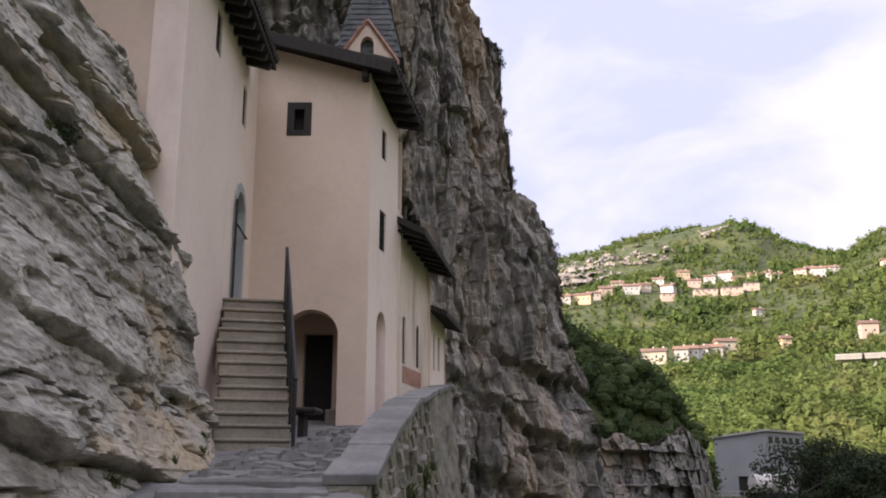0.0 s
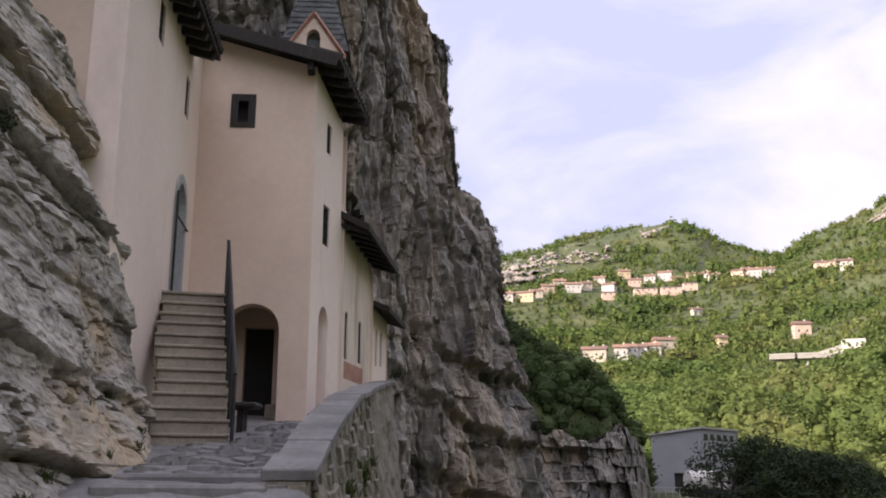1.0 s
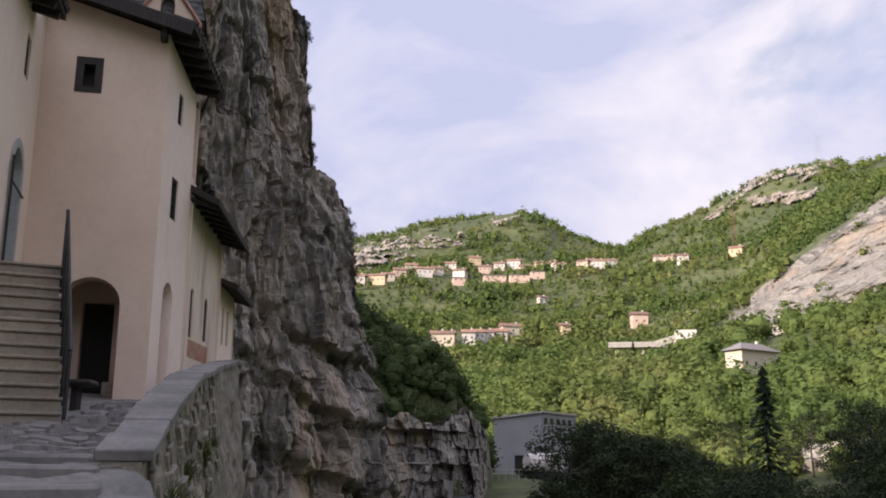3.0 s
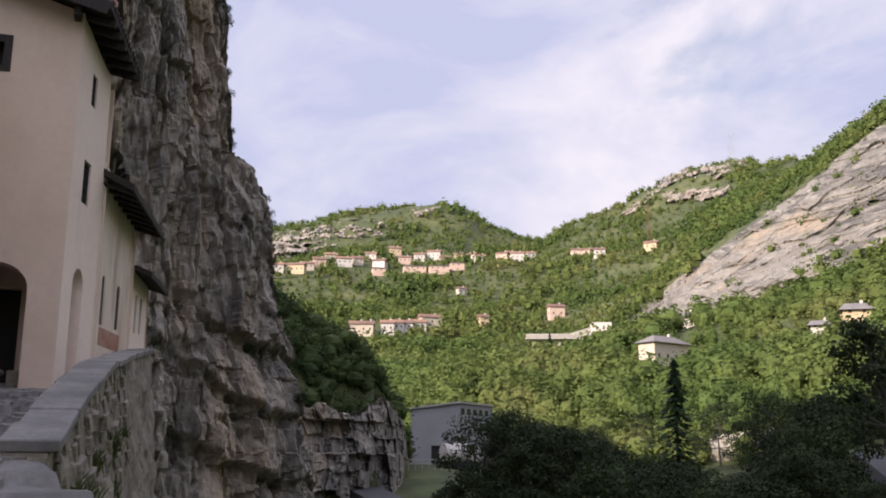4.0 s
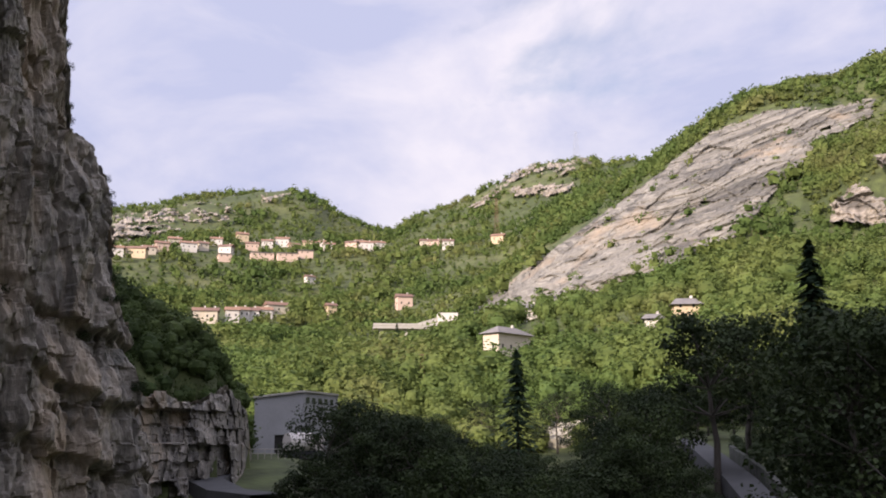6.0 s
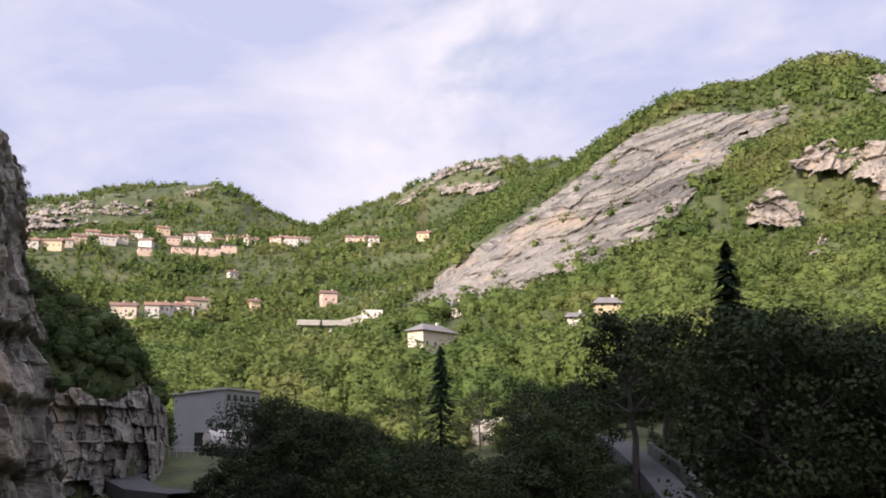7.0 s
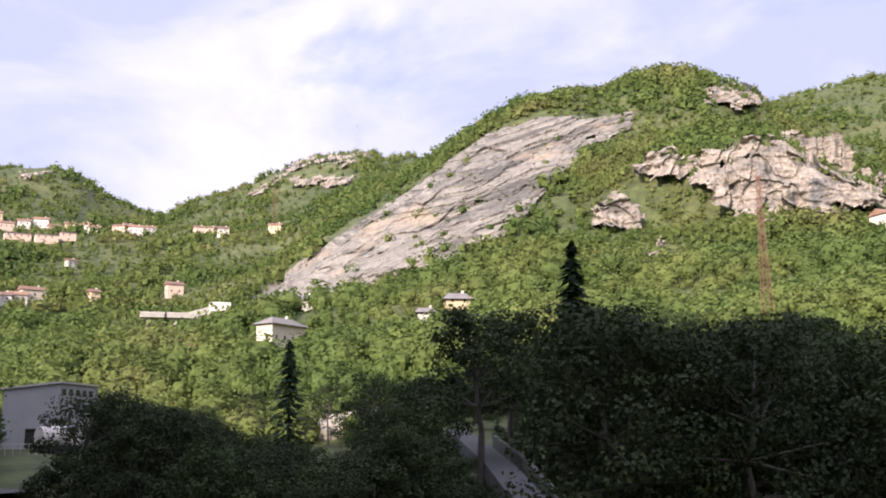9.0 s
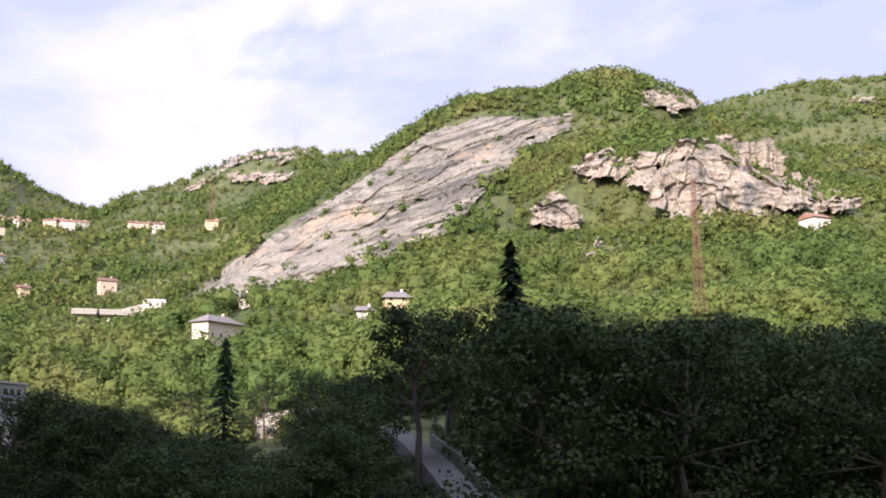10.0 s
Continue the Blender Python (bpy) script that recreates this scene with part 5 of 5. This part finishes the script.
def strip(name, label, centre, width, mat, lift=0.12):
    """A road: a strip with a kerb-thick edge along its centre line."""
    bm = bmesh.new()
    rows = []
    for k, c in enumerate(centre):
        c = Vector(c)
        d = (Vector(centre[min(k + 1, len(centre) - 1)]) - Vector(centre[max(k - 1, 0)])).normalized()
        s = Vector((d.y, -d.x, 0)).normalized() * width / 2
        rows.append([bm.verts.new(p) for p in (c - s + Vector((0, 0, -1.2)), c - s + Vector((0, 0, lift)), c + s + Vector((0, 0, lift)), c + s + Vector((0, 0, -1.2)))])
    for a, b in zip(rows, rows[1:]):
        for j in range(3):
            bm.faces.new((a[j], a[j + 1], b[j + 1], b[j]))
    return tagged(new(name, mesh_of(name, bm, mat)), label, "road", kind="structure")


def polar(az, r, el):
    return r * math.sin(radians(az)), r * math.cos(radians(az)), r * math.tan(radians(el))


strip("road", "narrow grey road climbing between shaded trees", [polar(46.5, 48, -6.2), polar(45.2, 60, -3.9), polar(43.6, 74, -2.0), polar(42.0, 92, -0.6), polar(40.9, 112, 0.2)], 2.2, M_ASPHALT)
kerb = thing("road_wall", "low dark stone wall beside the road", "wall")
line = [polar(47.6, 48, -6.2), polar(46.6, 60, -3.9), polar(45.0, 74, -2.0), polar(43.2, 92, -0.6)]
for a, b in zip(line, line[1:]):
    a, b = Vector(a), Vector(b)
    n = 6
    for k in range(n):
        p, q = a.lerp(b, k / n), a.lerp(b, (k + 0.97) / n)
        d = q - p
        part("wall_block", box((0, -0.2, -1.2), (d.length, 0.2, 0.75 + 0.06 * math.sin(k * 3)), 0.04, Matrix.Translation(p) @ d.to_track_quat("X", "Z").to_matrix().to_4x4()), M_MOSSY, kerb)
strip("road", "pale curve of the valley road by the grey hall", [polar(16.6, 84, -2.9), polar(14.2, 90, -2.6), polar(13.0, 98, -2.0), polar(13.9, 108, -1.5), polar(15.4, 120, -0.9), polar(16.8, 132, -0.7)], 3.6, M_ASPHALT)

# grey hall by the river road
x, y, _ = at(17.0, 134)
hall = thing("grey_hall", "grey rendered industrial hall with a flat roof and dark gateway", "building", (x, y, 134 * math.tan(radians(-0.6))), -10)
part("wall", wall_bm([[(-3.6, -2), (2.8, -2), (2.8, 8.3), (-3.6, 7.4)], rect_loop(-0.9, 1.6, 0.0, 2.6)], plan_matrix(0, -4, 90), 0.4), M_GREYWALL, hall)
part("side_wall", wall_bm([[(0, -2), (11, -2), (11, 8.3), (0, 8.3)]], plan_matrix(2.8, -4, 35), 0.4), M_GREYWALL, hall)
# Dark sheet for the shade inside the gate.
part("gateway", box((-1.0, -3.7, 0), (1.7, -3.6, 2.7)), M_INTERIOR_SHADE, hall)
part("roof", prism([(-3.9, -4.3, 7.6), (2.9, -4.3, 8.5), (9.2, 4.8, 8.5), (-1, 6, 7.6)], 0.25), M_CONCRETE, hall)
for k in range(5):
    part("upper_window", box((-0.5, -0.04, -0.4), (0.5, 0.03, 0.4), m=Matrix.Translation((2.8 + (1.2 + k * 1.9) * 0.574, -4.02 + (1.2 + k * 1.9) * 0.819, 7.2)) @ pose(0, 0, 0, 0, 0, 55)), M_GLASSDARK, hall)
x, y, _ = at(18.2, 122)
tanker = thing("white_container", "white rounded tank and boxes beside the grey hall", "tank", (x, y, 122 * math.tan(radians(-0.5))), 10)
bm = beam((-1.6, 0, 1.3), (1.7, 0, 1.3), 1.15, 16)
part("tank", bm, WALLS[1], tanker)
part("cab", box((1.9, -0.9, 0.2), (3.3, 0.9, 2.1), 0.15), WALLS[1], tanker)
part("chassis", box((-1.8, -0.7, -1.0), (3.2, 0.7, 0.25), 0.05), M_IRON, tanker)
fence = thing("road_fence", "pale metal fence beside the road", "fence", at(15.9, 118, 118 * math.tan(radians(-0.75))), -15)
for k in range(9):
    part("post", beam((-3.2 + k * 0.8, 0, -0.8), (-3.2 + k * 0.8, 0, 1.0), 0.05), M_CONCRETE, fence)
for zz in (0.45, 0.95):
    part("rail", beam((-3.2, 0, zz), (3.2, 0, zz), 0.05), M_CONCRETE, fence)

# lower crag under the spur
ga, gz = np.linspace(6.5, 15.6, 170), np.linspace(-7, 7, 110)
GA, GZ = np.meshgrid(ga, gz, indexing="ij")
GR = np.interp(GA, CRAG_AZ, CRAG_R) + 0.25 * np.clip(GZ, 0, 9)
pts = np.stack([GR * np.sin(np.radians(GA)), GR * np.cos(np.radians(GA)), GZ], -1).reshape(-1, 3)
off = 1.6 * fractal(pts * (1, 1, 0.5), 0.16, 5, 5.0) + 0.5 * fractal(pts, 0.5, 4, 2.0) + 1.5 * blocks(pts, (0.16, 0.16, 0.30)) + 0.8 * blocks(pts, (0.4, 0.4, 0.62), 6.0) + 0.3 * blocks(pts, (1.0, 1.0, 1.3), 3.0) - 1.4
GR = GR - 2.0 - off.reshape(GA.shape)
top = np.interp(GA, (6.5, 8.5, 10, 12, 14.2, 15.2, 15.6), (4.5, 3.6, 5.0, 4.2, 6.0, 3.5, -3))
GZ2 = np.minimum(GZ, top + 0.5 * off.reshape(GA.shape))
GR = np.where(GZ > top, GR + (GZ - top) * 2.0, GR)
tagged(new("lower_crag", mesh_np("lower_crag", np.stack([GR * np.sin(np.radians(GA)), GR * np.cos(np.radians(GA)), GZ2], -1).reshape(-1, 3), grid_faces(*GA.shape), M_ROCK)),
       "bedded grey crag above the river road", "rock", kind="structure")


# ---- pylons ----
def pylon(az, r, base_el, top_el, half, mat, label):
    z0, z1 = r * math.tan(radians(base_el)), r * math.tan(radians(top_el))
    x, y, _ = at(az, r)
    ob = thing("lattice_pylon", label, "pylon", (x, y, z0), -az + 20)
    h = z1 - z0
    th = 0.0028 * h
    for sx in (-1, 1):
        for sy in (-1, 1):
            part("leg", beam((sx * half, sy * half, -4), (sx * half * 0.3, sy * half * 0.3, h), th, 4), mat, ob)
    n = 9
    for k in range(n):
        f0, f1 = k / n, (k + 1) / n
        w0, w1 = half * (1 - 0.7 * f0), half * (1 - 0.7 * f1)
        for sy in (-1, 1):
            part("brace", beam((-w0, sy * w0, f0 * h), (w1, sy * w1, f1 * h), th * 0.6, 4), mat, ob)
            part("brace", beam((w0, sy * w0, f0 * h), (-w1, sy * w1, f1 * h), th * 0.6, 4), mat, ob)
    for f in (0.72, 0.86, 0.98):
        part("cross_arm", beam((-half * 1.7, 0, f * h), (half * 1.7, 0, f * h), th * 0.8, 4), mat, ob)
    return ob


M_STEEL = material("pale galvanised steel", [(0.30, 0.31, 0.33), (0.38, 0.39, 0.41)], scale=0.3, fine=2, bump=0, rough=0.6)
M_RUST = material("rusty red steel", [(0.15, 0.075, 0.055), (0.20, 0.10, 0.07)], scale=0.3, fine=2, bump=0, rough=0.8)
pylon(35.0, 960, 16.8, 18.4, 3.4, M_STEEL, "grey steel lattice pylon on the hilltop")
pylon(59.2, 205, 7.6, 14.4, 0.9, M_RUST, "rusty red lattice mast among the trees")
pylon(25.4, 215, 2.4, 5.3, 0.9, M_RUST, "rusty red lattice mast among the trees")
pylon(30.0, 620, 12.3, 14.6, 1.6, M_RUST, "rusty red lattice mast among the trees")

# ---- plants on the near rock and the wall ----
def grass_tuft(place, size, seed, label):
    """A tuft of thin bent blades."""
    g = np.random.default_rng(seed)
    n = 110
    a, lean_ = g.uniform(0, 6.28, n), g.uniform(0.15, 0.9, n)
    base = np.stack([g.normal(0, size * 0.35, n), g.normal(0, size * 0.5, n), g.normal(0, size * 0.25, n)], -1)
    way = np.stack([np.cos(a) * lean_, np.sin(a) * lean_, np.ones(n)], -1) * (size * g.uniform(0.5, 1.3, (n, 1)))
    side = np.stack([-np.sin(a), np.cos(a), np.zeros(n)], -1) * (0.035 * size + 0.004)
    bend = way * 0.55 + np.array([0, 0, 0.12 * size])
    v = np.stack([base - side, base + side, base + bend + side * 0.7, base + way], 1).reshape(-1, 3)
    ob = thing("grass_tuft", label, "grass", place, group="wall grass")
    blades = new("blades", mesh_np("blades", v, np.arange(len(v)).reshape(-1, 4), M_GRASS))
    blades.parent = ob
    return ob


def bush(az_place, size, seed, label, mat, parent_name="shrub"):
    ob = thing(parent_name, label, "shrub", az_place, group="rock plants")
    v = np.concatenate([leaf_cards(90, size * 0.6, 0.8, size * 0.065, seed * 9 + k, 0.3, (math.cos(k * 2.1) * size * 0.4, math.sin(k * 2.1) * size * 0.4, size * (0.25 + 0.12 * k))) for k in range(4)])
    leaf = new("leaves", mesh_np("leaves", v, np.arange(len(v)).reshape(-1, 4), mat))
    leaf.parent = ob
    part("stem", beam((0, 0, -0.2 * size), (0, 0, size * 0.5), 0.02 * size + 0.005, 5), M_BARK, ob)
    return ob


M_GRASS = material("dry wall grass", [(0.05, 0.075, 0.02), (0.08, 0.105, 0.03), (0.13, 0.125, 0.05)], scale=2, fine=12, bump=0, island=0.4, translucent=0.2)

def on_rock(y, z, inset=0.04):
    """A point on the near rock face."""
    return float(RX[np.abs(ry - y).argmin(), np.abs(rz - z).argmin()]) - inset, y, z


for k, (y, z, size, mat) in enumerate(((8.6, 3.2, 0.20, M_LEAF_SHADE), (8.3, 3.05, 0.24, M_LEAF_SHADE), (8.9, 2.95, 0.16, M_GRASS), (8.0, 3.1, 0.14, M_GRASS), (9.8, 0.75, 0.10, M_GRASS), (11.0, 0.9, 0.12, M_GRASS), (11.6, 0.55, 0.11, M_GRASS),
                                       (10.6, 1.3, 0.12, M_GRASS), (9.0, 1.9, 0.10, M_GRASS), (7.2, -0.2, 0.16, M_GRASS), (8.2, 0.0, 0.14, M_GRASS), (9.6, 0.2, 0.12, M_GRASS), (10.8, 0.35, 0.12, M_GRASS))):
    if mat is M_GRASS:
        grass_tuft(on_rock(y, z), size * 0.6, 40 + k, "tuft of green grass in a rock crack")
    else:
        bush(on_rock(y, z), size, 40 + k, "small green plant rooted in a rock crack", mat)
gr = random.Random(3)
for k in range(60):
    y = gr.uniform(9.0, 15.5)
    i, j = int(np.abs(ys - y).argmin()), gr.randrange(5, 30)
    grass_tuft((float(WX[i, j]), float(WY[i, j]), float(WZ[i, j])), gr.uniform(0.06, 0.2), 70 + k, "tuft of green and dry grass on the wall")
cliff_az = np.arctan2(CX, CY)
for k in range(40):
    j = int(np.abs(cz - gr.uniform(1.5, 18.5)).argmin())
    i = int(cliff_az[:380, j].argmax())
    bush((float(CX[i, j]) - 0.1, float(CY[i, j]), float(CZ[i, j])), gr.uniform(0.14, 0.34), 110 + k, "small shrub clinging to the cliff edge", M_LEAF_SHADE)
for k in range(22):
    i, j = gr.randrange(150, 300), int(np.abs(cz - gr.uniform(0.0, 7.5)).argmin())
    bush((float(CX[i, j]), float(CY[i, j]), float(CZ[i, j])), gr.uniform(0.12, 0.4), 160 + k, "small shrub on a cliff ledge", M_LEAF_SHADE)


def verge_shrubs(g, n):
    az, r = np.radians(g.uniform(37, 50, n)), g.uniform(46, 125, n)
    d, c = np.degrees(az), np.interp(r, (48, 60, 74, 92, 112), (46.5, 45.2, 43.6, 42.0, 40.9))
    k = np.abs(d - c) > np.where(d > c, 210, 105) / r + 0.2
    return (r * np.sin(az))[k], (r * np.cos(az))[k]


scatter("verge_shrubs", "low shaded shrubs beside the road", 420, verge_shrubs, M_LEAF_SHADE, 0.8, 2.0, 90, 18, 0.12)


# ---- pale boulders of the river bed ----
M_BOULDER = material("river boulder", [(0.26, 0.24, 0.21), (0.38, 0.355, 0.31), (0.48, 0.45, 0.40)], scale=0.8, fine=6, fine_amount=0.4, bump=0.5, bump_distance=0.05, island=0.3)
bg = np.random.default_rng(27)
corners = []
for k in range(240):
    a, r = radians(bg.uniform(32.8, 38.0)), bg.uniform(154, 172)
    v = crown_core(2, 1.0, 300 + k % 12) * (bg.uniform(0.5, 1.9, 3) * bg.uniform(0.5, 1.2))
    x, y = r * math.sin(a), r * math.cos(a)
    corners.append(v + np.array([x, y, float(ground_z(np.array([x]), np.array([y]))[0]) + 0.25]))
corners = np.concatenate(corners)
tagged(new("river_boulders", mesh_np("river_boulders", corners, np.arange(len(corners)).reshape(-1, 4), M_BOULDER)), "pale sunlit boulders in the river bed", "rocks", kind="stuff")
